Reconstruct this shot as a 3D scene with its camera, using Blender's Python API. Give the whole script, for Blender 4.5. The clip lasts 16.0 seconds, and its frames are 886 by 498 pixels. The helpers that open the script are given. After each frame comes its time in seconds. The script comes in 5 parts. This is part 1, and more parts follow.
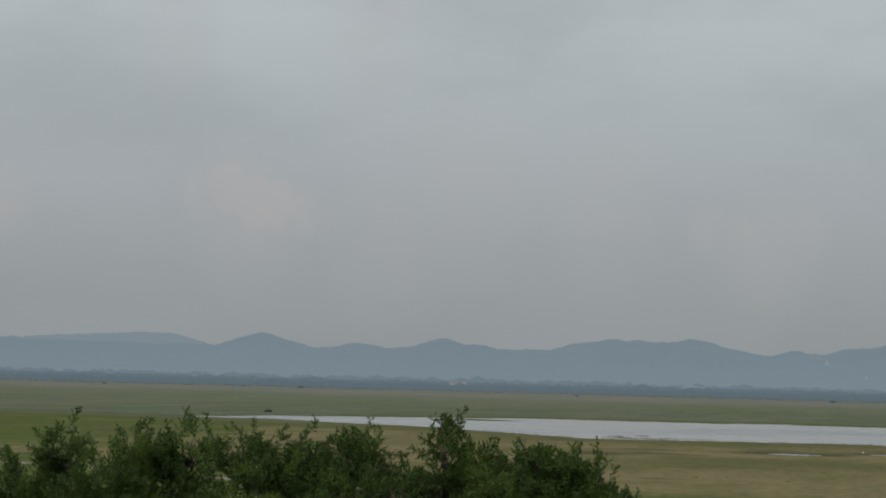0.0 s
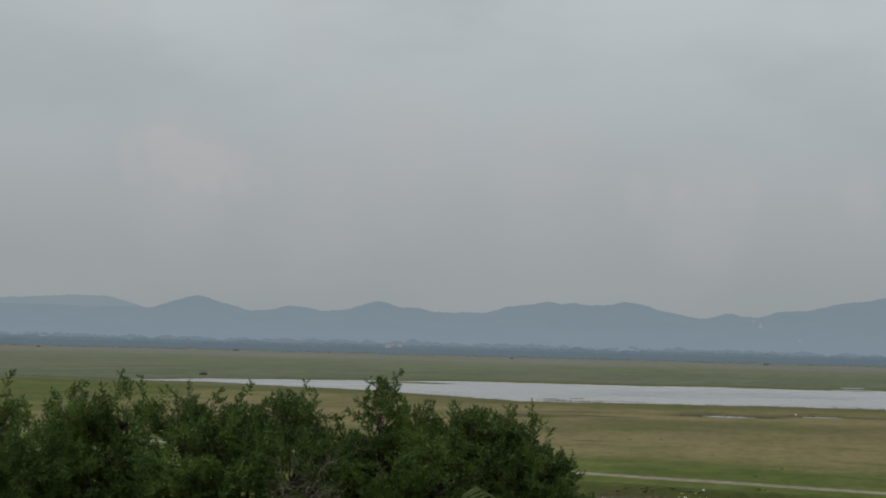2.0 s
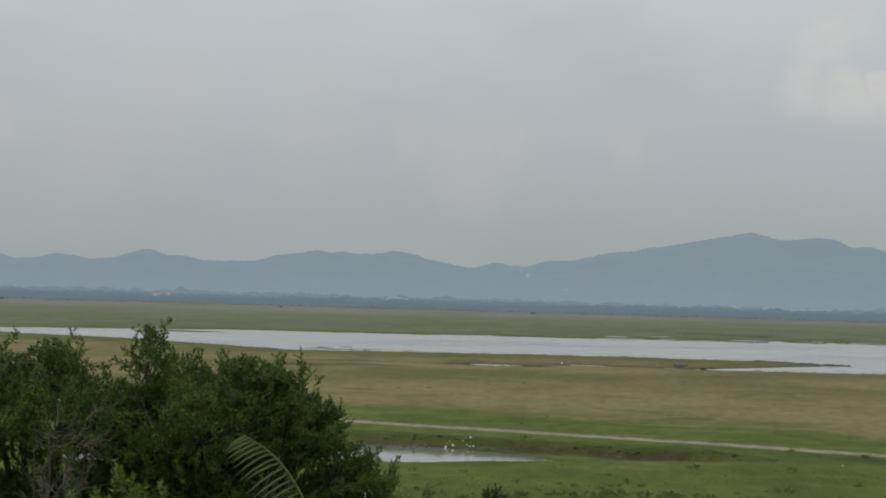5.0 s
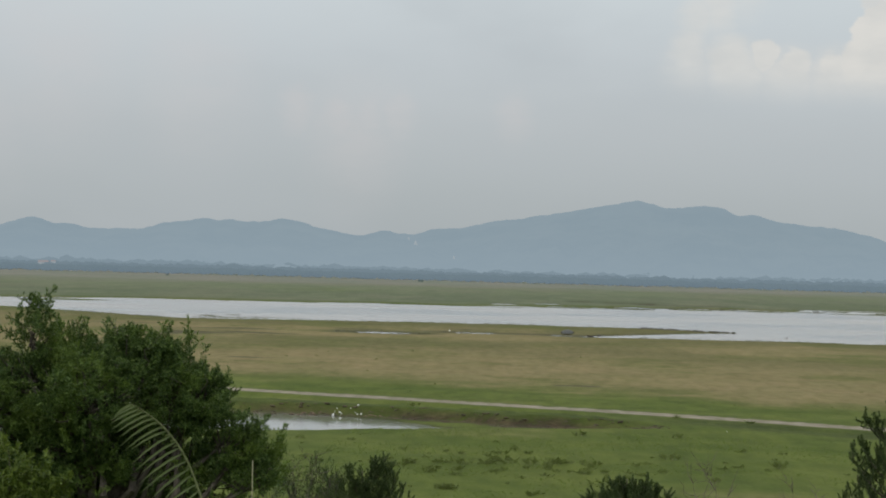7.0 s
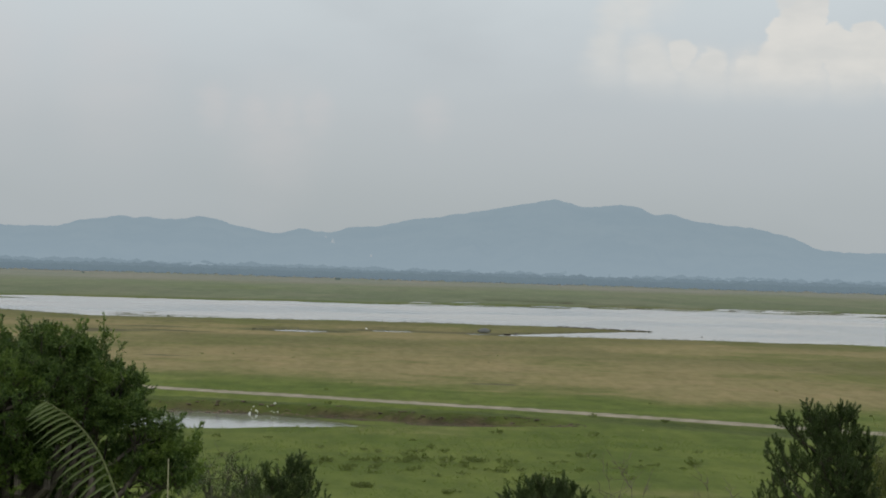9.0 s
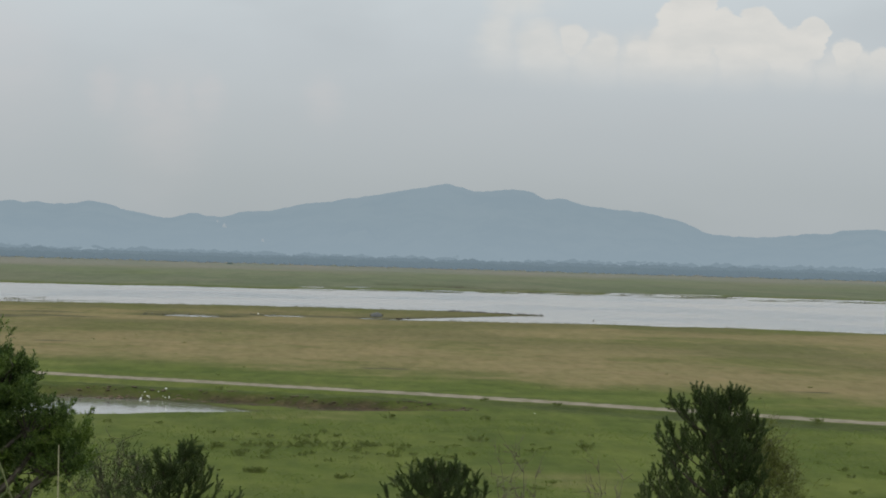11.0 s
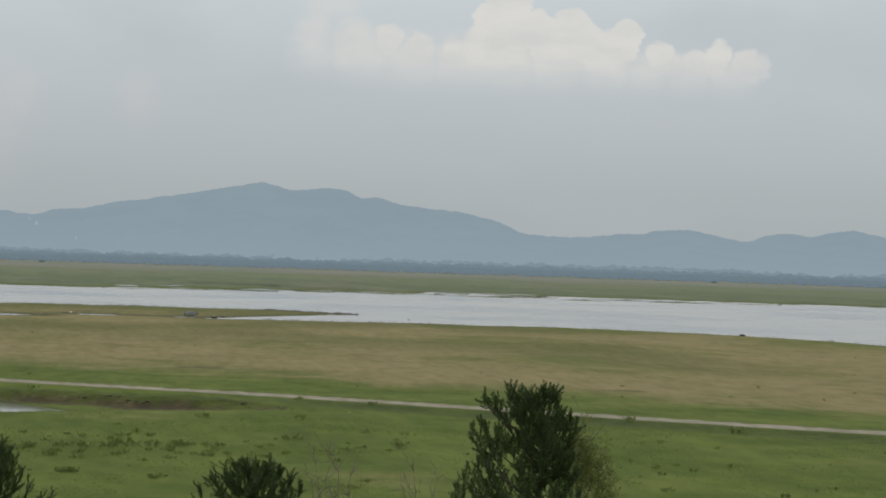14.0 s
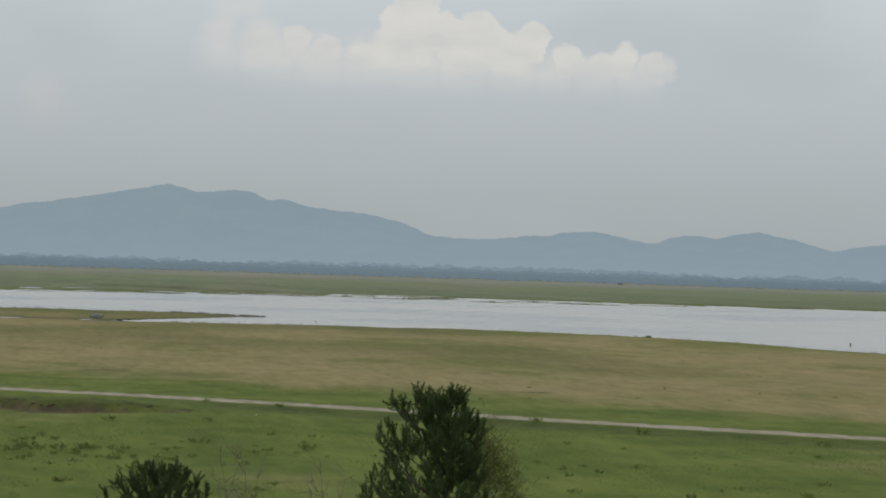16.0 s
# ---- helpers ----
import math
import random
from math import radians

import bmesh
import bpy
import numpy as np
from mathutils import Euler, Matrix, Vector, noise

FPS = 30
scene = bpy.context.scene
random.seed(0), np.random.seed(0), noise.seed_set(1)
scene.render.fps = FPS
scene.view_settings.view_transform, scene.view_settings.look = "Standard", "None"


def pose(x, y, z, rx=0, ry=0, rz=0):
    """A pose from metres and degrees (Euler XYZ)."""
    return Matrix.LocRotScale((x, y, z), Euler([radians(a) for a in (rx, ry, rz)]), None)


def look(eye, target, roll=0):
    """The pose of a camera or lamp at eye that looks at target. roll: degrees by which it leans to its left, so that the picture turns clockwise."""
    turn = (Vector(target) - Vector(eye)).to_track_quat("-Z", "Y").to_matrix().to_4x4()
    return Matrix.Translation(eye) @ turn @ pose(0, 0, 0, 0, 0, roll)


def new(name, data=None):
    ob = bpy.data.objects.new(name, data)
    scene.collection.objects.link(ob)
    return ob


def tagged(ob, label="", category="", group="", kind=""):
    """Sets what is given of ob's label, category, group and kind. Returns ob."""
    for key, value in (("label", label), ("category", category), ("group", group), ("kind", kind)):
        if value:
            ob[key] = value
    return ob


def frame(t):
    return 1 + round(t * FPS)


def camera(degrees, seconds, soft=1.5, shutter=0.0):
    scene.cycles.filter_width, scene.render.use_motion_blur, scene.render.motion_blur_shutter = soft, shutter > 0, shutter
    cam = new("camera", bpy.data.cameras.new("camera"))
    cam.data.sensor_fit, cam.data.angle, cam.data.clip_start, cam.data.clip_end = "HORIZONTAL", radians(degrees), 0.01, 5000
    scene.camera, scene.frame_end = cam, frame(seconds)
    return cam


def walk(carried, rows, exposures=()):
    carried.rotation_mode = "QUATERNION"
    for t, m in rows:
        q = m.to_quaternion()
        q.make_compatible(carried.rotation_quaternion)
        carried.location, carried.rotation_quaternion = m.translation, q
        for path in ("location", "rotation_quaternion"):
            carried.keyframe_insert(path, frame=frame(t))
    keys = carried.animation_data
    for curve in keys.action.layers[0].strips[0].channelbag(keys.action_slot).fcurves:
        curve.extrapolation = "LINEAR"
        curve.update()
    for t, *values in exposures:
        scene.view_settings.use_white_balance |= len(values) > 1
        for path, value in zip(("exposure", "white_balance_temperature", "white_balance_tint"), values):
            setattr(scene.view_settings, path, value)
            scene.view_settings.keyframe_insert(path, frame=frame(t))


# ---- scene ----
# ------------------------------------------------------------------ camera
# The camera stands on a grassy hillside, 16 m over the water of the lake, and pans slowly to the right.
EYE = Vector((0.0, 0.0, 16.0))
# The plan of the plain (lake, pond, track and what lies on it) is drawn at 1:2: metres to a unit
PLAN = 2.0
cam = camera(22.0, 16.0, soft=1.85)

# seconds, bearing (degrees to the right of +Y), pitch up, roll
PAN = [
    (0, -11.039, 3.274, 1.509),
    (0.5, -10.832, 3.085, 1.525),
    (1, -10.590, 2.873, 1.535),
    (1.5, -10.099, 2.643, 1.453),
    (2, -9.397, 2.385, 1.488),
    (2.5, -8.646, 2.138, 1.461),
    (3, -7.666, 1.880, 1.438),
    (3.5, -6.763, 1.858, 1.427),
    (4, -5.632, 1.847, 1.542),
    (4.5, -4.420, 1.747, 1.547),
    (4.7, -4.040, 1.553, 1.561),
    (6.8, -1.137, 0.498, 1.617),
    (7, -0.726, 0.513, 1.566),
    (7.5, 0.049, 0.515, 1.576),
    (8, 0.526, 0.556, 1.615),
    (8.5, 0.987, 0.546, 1.588),
    (8.7, 1.133, 0.546, 1.648),
    (10.8, 3.666, 0.221, 1.639),
    (11, 4.075, 0.215, 1.634),
    (11.5, 4.839, 0.244, 1.606),
    (12, 5.533, 0.236, 1.712),
    (12.5, 6.332, 0.254, 1.779),
    (13, 7.019, 0.277, 1.799),
    (13.5, 7.813, 0.313, 1.722),
    (14, 8.709, 0.325, 1.836),
    (14.5, 9.431, 0.361, 1.843),
    (15, 10.190, 0.400, 1.878),
    (15.5, 10.782, 0.427, 1.846),
    (16, 11.039, 0.446, 1.786)]


def aim(bearing, pitch, roll):
    b, p = radians(bearing), radians(pitch)
    way = Vector((math.sin(b) * math.cos(p), math.cos(b) * math.cos(p), math.sin(p)))
    return look(EYE, EYE + way * 100.0, roll)


EXPOSURES = [(0.0, -0.42), (2.0, -0.31), (3.0, -0.20), (3.5, -0.17), (4.7, -0.14), (7.0, 0.10), (11.0, 0.10), (13.0, 0.09), (15.0, 0.06), (16.0, 0.03)]
walk(cam, [(t, aim(b, p, r)) for t, b, p, r in PAN], EXPOSURES)


# ------------------------------------------------------------------ node helpers
def nd(nt, kind, **props):
    n = nt.nodes.new(kind)
    for k, v in props.items():
        setattr(n, k, v)
    return n


def put(nt, socket, value):
    if isinstance(value, bpy.types.NodeSocket):
        nt.links.new(value, socket)
    elif value is not None:
        if isinstance(value, tuple) and len(value) == 3 and socket.type == "RGBA":
            value = (*value, 1.0)
        socket.default_value = value


def maths(nt, op, a, b=None, c=None, clamp=False):
    n = nd(nt, "ShaderNodeMath", operation=op, use_clamp=clamp)
    for s, v in zip(n.inputs, (a, b, c)):
        put(nt, s, v)
    return n.outputs[0]


def remap(nt, v, a, b, c=0.0, d=1.0, smooth=True):
    n = nd(nt, "ShaderNodeMapRange", interpolation_type="SMOOTHSTEP" if smooth else "LINEAR")
    for s, x in zip(n.inputs, (v, a, b, c, d)):
        put(nt, s, x)
    return n.outputs[0]


def mixc(nt, fac, a, b, blend="MIX"):
    n = nd(nt, "ShaderNodeMix", data_type="RGBA", blend_type=blend)
    put(nt, n.inputs[0], fac)
    put(nt, n.inputs[6], a)
    put(nt, n.inputs[7], b)
    return n.outputs[2]


def noise_of(nt, coord, scale, detail=4.0, rough=0.55, distort=0.0):
    n = nd(nt, "ShaderNodeTexNoise")
    put(nt, n.inputs["Vector"], coord)
    n.inputs["Scale"].default_value = scale
    n.inputs["Detail"].default_value = detail
    n.inputs["Roughness"].default_value = rough
    n.inputs["Distortion"].default_value = distort
    return n.outputs[0]


def ramp(nt, fac, stops):
    n = nd(nt, "ShaderNodeValToRGB")
    put(nt, n.inputs[0], fac)
    el = n.color_ramp.elements
    while len(el) < len(stops):
        el.new(0.5)
    for e, (p, c) in zip(el, stops):
        e.position, e.color = p, (*c, 1.0)
    return n.outputs[0]


def attr(nt, name):
    return nd(nt, "ShaderNodeAttribute", attribute_name=name).outputs["Fac"]


def material(name, rough=0.8, spec=0.3):
    m = bpy.data.materials.new(name)
    m.use_nodes = True
    nt = m.node_tree
    b = nt.nodes["Principled BSDF"]
    b.inputs["Roughness"].default_value = rough
    b.inputs["Specular IOR Level"].default_value = spec
    return m, nt, b


def bump(nt, b, height, strength, distance):
    n = nd(nt, "ShaderNodeBump")
    n.inputs["Strength"].default_value = strength
    n.inputs["Distance"].default_value = distance
    put(nt, n.inputs["Height"], height)
    put(nt, b.inputs["Normal"], n.outputs[0])


# ------------------------------------------------------------------ sky and sun
world = bpy.data.worlds.new("hazy_sky")
scene.world = world
world.use_nodes = True
wt = world.node_tree
wt.nodes.clear()

SUN_EL, SUN_BEARING = 48.0, 205.0

way = nd(wt, "ShaderNodeTexCoord").outputs["Generated"]
xyz = nd(wt, "ShaderNodeSeparateXYZ")
put(wt, xyz.inputs[0], way)
az = maths(wt, "MULTIPLY", maths(wt, "ARCTAN2", xyz.outputs[0], xyz.outputs[1]), 180 / math.pi)
el = maths(wt, "MULTIPLY", maths(wt, "ARCSINE", xyz.outputs[2]), 180 / math.pi)

# high overcast: duller at the horizon, lighter overhead
veil = ramp(wt, maths(wt, "DIVIDE", el, 60.0, clamp=True), [
    (0.0, (0.355, 0.395, 0.415)), (0.03, (0.395, 0.432, 0.45)), (0.06, (0.462, 0.495, 0.515)),
    (0.09, (0.52, 0.56, 0.585)), (0.15, (0.635, 0.695, 0.715)), (0.4, (0.82, 0.86, 0.88)), (1.0, (1.1, 1.13, 1.15))])

# long soft shreds of cloud
flat = nd(wt, "ShaderNodeCombineXYZ")
put(wt, flat.inputs[0], az)
put(wt, flat.inputs[1], maths(wt, "MULTIPLY", el, 2.2))
broad = noise_of(wt, flat.outputs[0], 0.12, 4.0, 0.5)
veil = mixc(wt, remap(wt, broad, 0.4, 0.7, 0.0, 0.45), veil, (0.43, 0.465, 0.49))
curl = nd(wt, "ShaderNodeTexNoise")
put(wt, curl.inputs["Vector"], flat.outputs[0])
curl.inputs["Scale"].default_value, curl.inputs["Detail"].default_value = 1.3, 3.5
cv = nd(wt, "ShaderNodeSeparateColor")
put(wt, cv.inputs[0], curl.outputs[1])
az_w = maths(wt, "ADD", az, maths(wt, "MULTIPLY", maths(wt, "SUBTRACT", cv.outputs[0], 0.5), 0.5))
el_w = maths(wt, "ADD", el, maths(wt, "MULTIPLY", maths(wt, "SUBTRACT", cv.outputs[1], 0.5), 0.42))


def puffs(table, hang):
    """Soft round clouds (bearing, elevation, radius, strength, edge) that hang down below their middles."""
    total = 0.0
    for pa, pe, pr, ps, edge in table:
        dx = maths(wt, "SUBTRACT", az_w, pa)
        dy = maths(wt, "SUBTRACT", el_w, pe)
        dy = maths(wt, "MAXIMUM", dy, maths(wt, "MULTIPLY", dy, -hang))
        dist = maths(wt, "SQRT", maths(wt, "ADD", maths(wt, "MULTIPLY", dx, dx), maths(wt, "MULTIPLY", dy, dy)))
        total = maths(wt, "MAXIMUM", total, remap(wt, dist, pr, pr * edge, 0.0, ps))
    return total


# faint warm patches low in the overcast
FAINT = [(-17.05, 4.65, 0.72, 0.55, 0.4), (-16.5, 4.8, 0.72, 0.72, 0.5), (-15.85, 4.5, 0.75, 0.7, 0.45), (-15.25, 4.42, 0.7, 0.68, 0.4), (-14.6, 4.25, 0.65, 0.5, 0.2), (-13.9, 4.1, 0.6, 0.35, 0.0), (-16.0, 4.2, 2.0, 0.35, 0.0),
         (-22.0, 4.4, 0.9, 0.5, 0.1), (-4.45, 4.05, 0.7, 0.5, 0.05), (-3.4, 3.85, 0.75, 0.55, 0.05), (-2.7, 3.9, 0.7, 0.5, 0.05), (-1.95, 3.95, 0.7, 0.5, 0.05), (-3.0, 3.6, 1.9, 0.35, 0.0), (0.95, 4.0, 0.75, 0.42, 0.0),
         (-10.5, 5.4, 2.6, 0.3, 0.0), (-7.0, 4.9, 2.2, 0.3, 0.0), (-12.5, 3.8, 2.4, 0.25, 0.0), (-13.0, 8.6, 2.2, 0.3, 0.0), (-18.0, 8.9, 1.6, 0.3, 0.0)]
wisp = maths(wt, "MULTIPLY", puffs(FAINT, 0.6), remap(wt, noise_of(wt, flat.outputs[0], 0.55, 5.0, 0.6), 0.3, 0.65, 0.5, 1.0))
veil = mixc(wt, maths(wt, "MULTIPLY", wisp, 0.75), veil, (0.60, 0.56, 0.555))

# one bank of fair-weather cumulus
BANK = [(10.06, 6.02, 0.84, 1.0, 0.86), (10.92, 6.0, 0.46, 1.0, 0.8), (11.78, 5.95, 0.57, 1.0, 0.86), (12.22, 5.6, 0.52, 1.0, 0.8), (13.14, 5.78, 0.45, 1.0, 0.84), (12.68, 5.5, 0.52, 1.0, 0.75),
        (13.97, 5.32, 0.4, 0.95, 0.75), (14.36, 5.1, 0.4, 0.85, 0.5), (15.43, 5.32, 0.45, 0.95, 0.75), (14.86, 5.15, 0.45, 0.9, 0.6), (16.16, 5.15, 0.42, 0.85, 0.6), (16.5, 5.15, 0.32, 0.75, 0.4),
        (7.21, 5.62, 0.44, 0.85, 0.65), (7.96, 5.35, 0.5, 0.85, 0.55), (6.3, 5.4, 0.85, 0.75, 0.35), (5.3, 5.7, 0.75, 0.6, 0.25), (5.5, 6.5, 0.7, 0.55, 0.2), (6.0, 6.9, 0.8, 0.6, 0.2), (6.6, 7.6, 1.0, 0.5, 0.1),
        (8.9, 5.25, 0.55, 0.9, 0.55), (9.65, 5.4, 0.7, 1.0, 0.75), (11.25, 5.35, 0.7, 1.0, 0.6), (10.35, 6.75, 0.5, 0.95, 0.8), (9.8, 7.1, 0.4, 0.8, 0.6)]
# the low body of the bank, from which the heads rise
BODY = [(5.4, 5.2, 1.1, 0.5, 0.0), (6.6, 5.0, 1.2, 0.75, 0.2), (7.8, 4.85, 1.2, 0.8, 0.25), (9.0, 4.85, 1.2, 0.9, 0.3), (10.2, 4.95, 1.2, 0.95, 0.3), (11.4, 4.95, 1.2, 0.95, 0.3),
        (12.6, 4.85, 1.1, 0.9, 0.3), (13.7, 4.7, 1.0, 0.85, 0.2), (14.7, 4.65, 0.95, 0.85, 0.2), (15.7, 4.65, 0.9, 0.8, 0.2)]
heads = maths(wt, "MAXIMUM", puffs(BANK, 0.62), puffs(BODY, 0.8))
cloud = maths(wt, "MULTIPLY", heads, remap(wt, el, 4.1, 5.35))
mottle = noise_of(wt, flat.outputs[0], 0.7, 4.0, 0.5)
lit = mixc(wt, remap(wt, mottle, 0.3, 0.7), (0.625, 0.62, 0.595), (0.70, 0.68, 0.64))
veil = mixc(wt, maths(wt, "MULTIPLY", cloud, 0.93), veil, lit)

air = nd(wt, "ShaderNodeTexSky", sky_type="NISHITA", sun_disc=False)
air.sun_elevation, air.sun_rotation = radians(SUN_EL), radians(SUN_BEARING)
clear = nd(wt, "ShaderNodeBackground")
put(wt, clear.inputs[0], air.outputs[0])
clear.inputs[1].default_value = 0.05
cover = nd(wt, "ShaderNodeBackground")
put(wt, cover.inputs[0], veil)
cover.inputs[1].default_value = 1.0
both = nd(wt, "ShaderNodeMixShader")
both.inputs[0].default_value = 0.92
put(wt, both.inputs[1], clear.outputs[0])
put(wt, both.inputs[2], cover.outputs[0])
put(wt, nd(wt, "ShaderNodeOutputWorld").inputs[0], both.outputs[0])

sun = new("sun", bpy.data.lights.new("sun", "SUN"))
sun.data.energy, sun.data.angle, sun.data.color = 0.9, radians(14), (1.0, 0.95, 0.87)
_sb, _se = radians(SUN_BEARING), radians(SUN_EL)
sun.matrix_world = look((Vector((math.sin(_sb) * math.cos(_se), math.cos(_sb) * math.cos(_se), math.sin(_se))) * 50), (0, 0, 0))


# ------------------------------------------------------------------ materials
def stretched(nt, pos, k):
    n = nd(nt, "ShaderNodeVectorMath")
    n.operation = "MULTIPLY"
    nt.links.new(pos, n.inputs[0])
    n.inputs[1].default_value = k
    return n.outputs[0]


def plan_position(nt):
    return stretched(nt, nd(nt, "ShaderNodeNewGeometry").outputs["Position"], (1 / PLAN, 1 / PLAN, 1 / PLAN))


def ground_material():
    m, nt, b = material("meadow_ground", 0.95, 0.1)
    pos = plan_position(nt)
    big = noise_of(nt, pos, 0.035, 5.0, 0.55)
    mid = noise_of(nt, pos, 0.16, 5.0, 0.6)
    fine = noise_of(nt, pos, 1.3, 5.0, 0.65)
    blade = noise_of(nt, pos, 7.0, 3.0, 0.6)
    lush = mixc(nt, remap(nt, mid, 0.3, 0.7), (0.067, 0.096, 0.0145), (0.106, 0.132, 0.026))
    lush = mixc(nt, remap(nt, big, 0.5, 0.7, 0.0, 0.6), lush, (0.108, 0.126, 0.034))
    lush = mixc(nt, remap(nt, fine, 0.55, 0.8, 0.0, 0.35), lush, (0.128, 0.132, 0.045))
    straw = mixc(nt, remap(nt, mid, 0.35, 0.65), (0.228, 0.180, 0.089), (0.190, 0.165, 0.073))
    straw = mixc(nt, remap(nt, fine, 0.5, 0.8, 0.0, 0.5), straw, (0.145, 0.142, 0.052))
    lush = mixc(nt, remap(nt, attr(nt, "dry"), 0.2, 0.75, 0.0, 0.8), lush, (0.132, 0.132, 0.044))
    dryness = maths(nt, "ADD", attr(nt, "dry"), maths(nt, "MULTIPLY", maths(nt, "SUBTRACT", big, 0.5), 2.6))
    dryness = maths(nt, "ADD", dryness, maths(nt, "MULTIPLY", maths(nt, "SUBTRACT", mid, 0.5), 1.3))
    band = noise_of(nt, stretched(nt, pos, (1 / 9, 1 / 26, 1)), 1.0, 6.0, 0.68)
    dryness = maths(nt, "ADD", dryness, maths(nt, "MULTIPLY", maths(nt, "MULTIPLY", maths(nt, "SUBTRACT", band, 0.5), 2.0), remap(nt, attr(nt, "dry"), 0.05, 0.4)))
    col = mixc(nt, remap(nt, dryness, 0.2, 1.0), lush, straw)
    olive = mixc(nt, remap(nt, band, 0.4, 0.6), (0.085, 0.088, 0.030), (0.122, 0.116, 0.046))
    col = mixc(nt, maths(nt, "MULTIPLY", attr(nt, "rushes"), remap(nt, band, 0.35, 0.6, 0.25, 0.95)), col, olive)
    # marsh greens, greyed to put some of the haze into their colour
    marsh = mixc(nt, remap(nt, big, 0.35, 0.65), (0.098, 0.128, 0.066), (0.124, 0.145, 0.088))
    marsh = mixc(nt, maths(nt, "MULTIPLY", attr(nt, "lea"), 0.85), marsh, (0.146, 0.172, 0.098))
    marsh = mixc(nt, remap(nt, mid, 0.45, 0.75, 0.0, 0.5), marsh, (0.15, 0.142, 0.112))
    wide = stretched(nt, pos, (1 / 45, 1 / 170, 1))
    swale = noise_of(nt, wide, 1.0, 5.0, 0.62)
    marsh = mixc(nt, remap(nt, swale, 0.46, 0.62, 0.0, 0.75), marsh, (0.152, 0.158, 0.104))
    marsh = mixc(nt, remap(nt, swale, 0.44, 0.30, 0.0, 0.7), marsh, (0.118, 0.145, 0.058))
    dash = noise_of(nt, stretched(nt, pos, (1 / 9, 1 / 60, 1)), 1.0, 4.0, 0.65)
    marsh = mixc(nt, remap(nt, dash, 0.5, 0.68, 0.0, 0.6), marsh, (0.105, 0.122, 0.075))
    marsh = mixc(nt, remap(nt, dash, 0.5, 0.34, 0.0, 0.45), marsh, (0.175, 0.190, 0.115))
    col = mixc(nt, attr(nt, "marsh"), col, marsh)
    # brownish sedge at the far end, paled as painted haze
    hazed_sedge = mixc(nt, remap(nt, swale, 0.40, 0.62), (0.172, 0.190, 0.150), (0.212, 0.202, 0.172))
    col = mixc(nt, attr(nt, "hazed_sedge"), col, hazed_sedge)
    rank = mixc(nt, remap(nt, fine, 0.3, 0.7), (0.040, 0.056, 0.014), (0.070, 0.088, 0.022))
    col = mixc(nt, maths(nt, "MULTIPLY", attr(nt, "rank"), remap(nt, mid, 0.25, 0.6, 0.35, 1.0)), col, rank)
    soil = mixc(nt, remap(nt, fine, 0.3, 0.7), (0.022, 0.018, 0.012), (0.088, 0.064, 0.040))
    e = maths(nt, "MULTIPLY", attr(nt, "earth"), remap(nt, fine, 0.28, 0.52, 0.35, 1.0))
    col = mixc(nt, e, col, soil)
    mud = mixc(nt, remap(nt, mid, 0.3, 0.7), (0.055, 0.053, 0.030), (0.085, 0.082, 0.044))
    col = mixc(nt, attr(nt, "wet"), col, mud)
    dust = mixc(nt, remap(nt, fine, 0.3, 0.7), (0.215, 0.188, 0.143), (0.30, 0.268, 0.215))
    tracks = maths(nt, "ADD", attr(nt, "road"), maths(nt, "MULTIPLY", maths(nt, "SUBTRACT", fine, 0.5), 0.8))
    col = mixc(nt, remap(nt, tracks, 0.35, 0.65), col, dust)
    col = mixc(nt, remap(nt, blade, 0.3, 0.7, 0.0, 0.14), col, (0.03, 0.035, 0.012), "MULTIPLY")
    tuft = noise_of(nt, stretched(nt, pos, (1.1, 0.3, 1)), 1.0, 5.0, 0.7)
    col = mixc(nt, remap(nt, tuft, 0.40, 0.64, 0.0, 0.55), col, (0.62, 0.66, 0.55), "MULTIPLY")
    clump = noise_of(nt, stretched(nt, pos, (0.3, 0.07, 1)), 1.0, 5.0, 0.7)
    col = mixc(nt, remap(nt, clump, 0.5, 0.7, 0.0, 0.38), col, (0.66, 0.70, 0.62), "MULTIPLY")
    col = mixc(nt, remap(nt, clump, 0.5, 0.32, 0.0, 0.3), col, (1.35, 1.28, 1.3), "MULTIPLY")
    put(nt, b.inputs["Base Color"], col)
    bump(nt, b, maths(nt, "ADD", fine, maths(nt, "MULTIPLY", blade, 0.4)), 0.5, 0.12 * PLAN)
    return m


def water_material(name, murk, rip, smooth=0.10):
    m, nt, b = material(name, 0.12, 0.38)
    pos = plan_position(nt)
    calm = noise_of(nt, pos, 0.02, 3.0, 0.5)
    put(nt, b.inputs["Base Color"], mixc(nt, remap(nt, calm, 0.3, 0.7), murk, tuple(c * 1.25 for c in murk)))
    put(nt, b.inputs["Roughness"], remap(nt, calm, 0.35, 0.65, smooth, smooth * 2.2))
    wave = maths(nt, "ADD", noise_of(nt, pos, 1.6, 4.0, 0.6), maths(nt, "MULTIPLY", noise_of(nt, pos, 0.35, 3.0, 0.5), 0.8))
    bump(nt, b, wave, rip, 0.10 * PLAN)
    return m


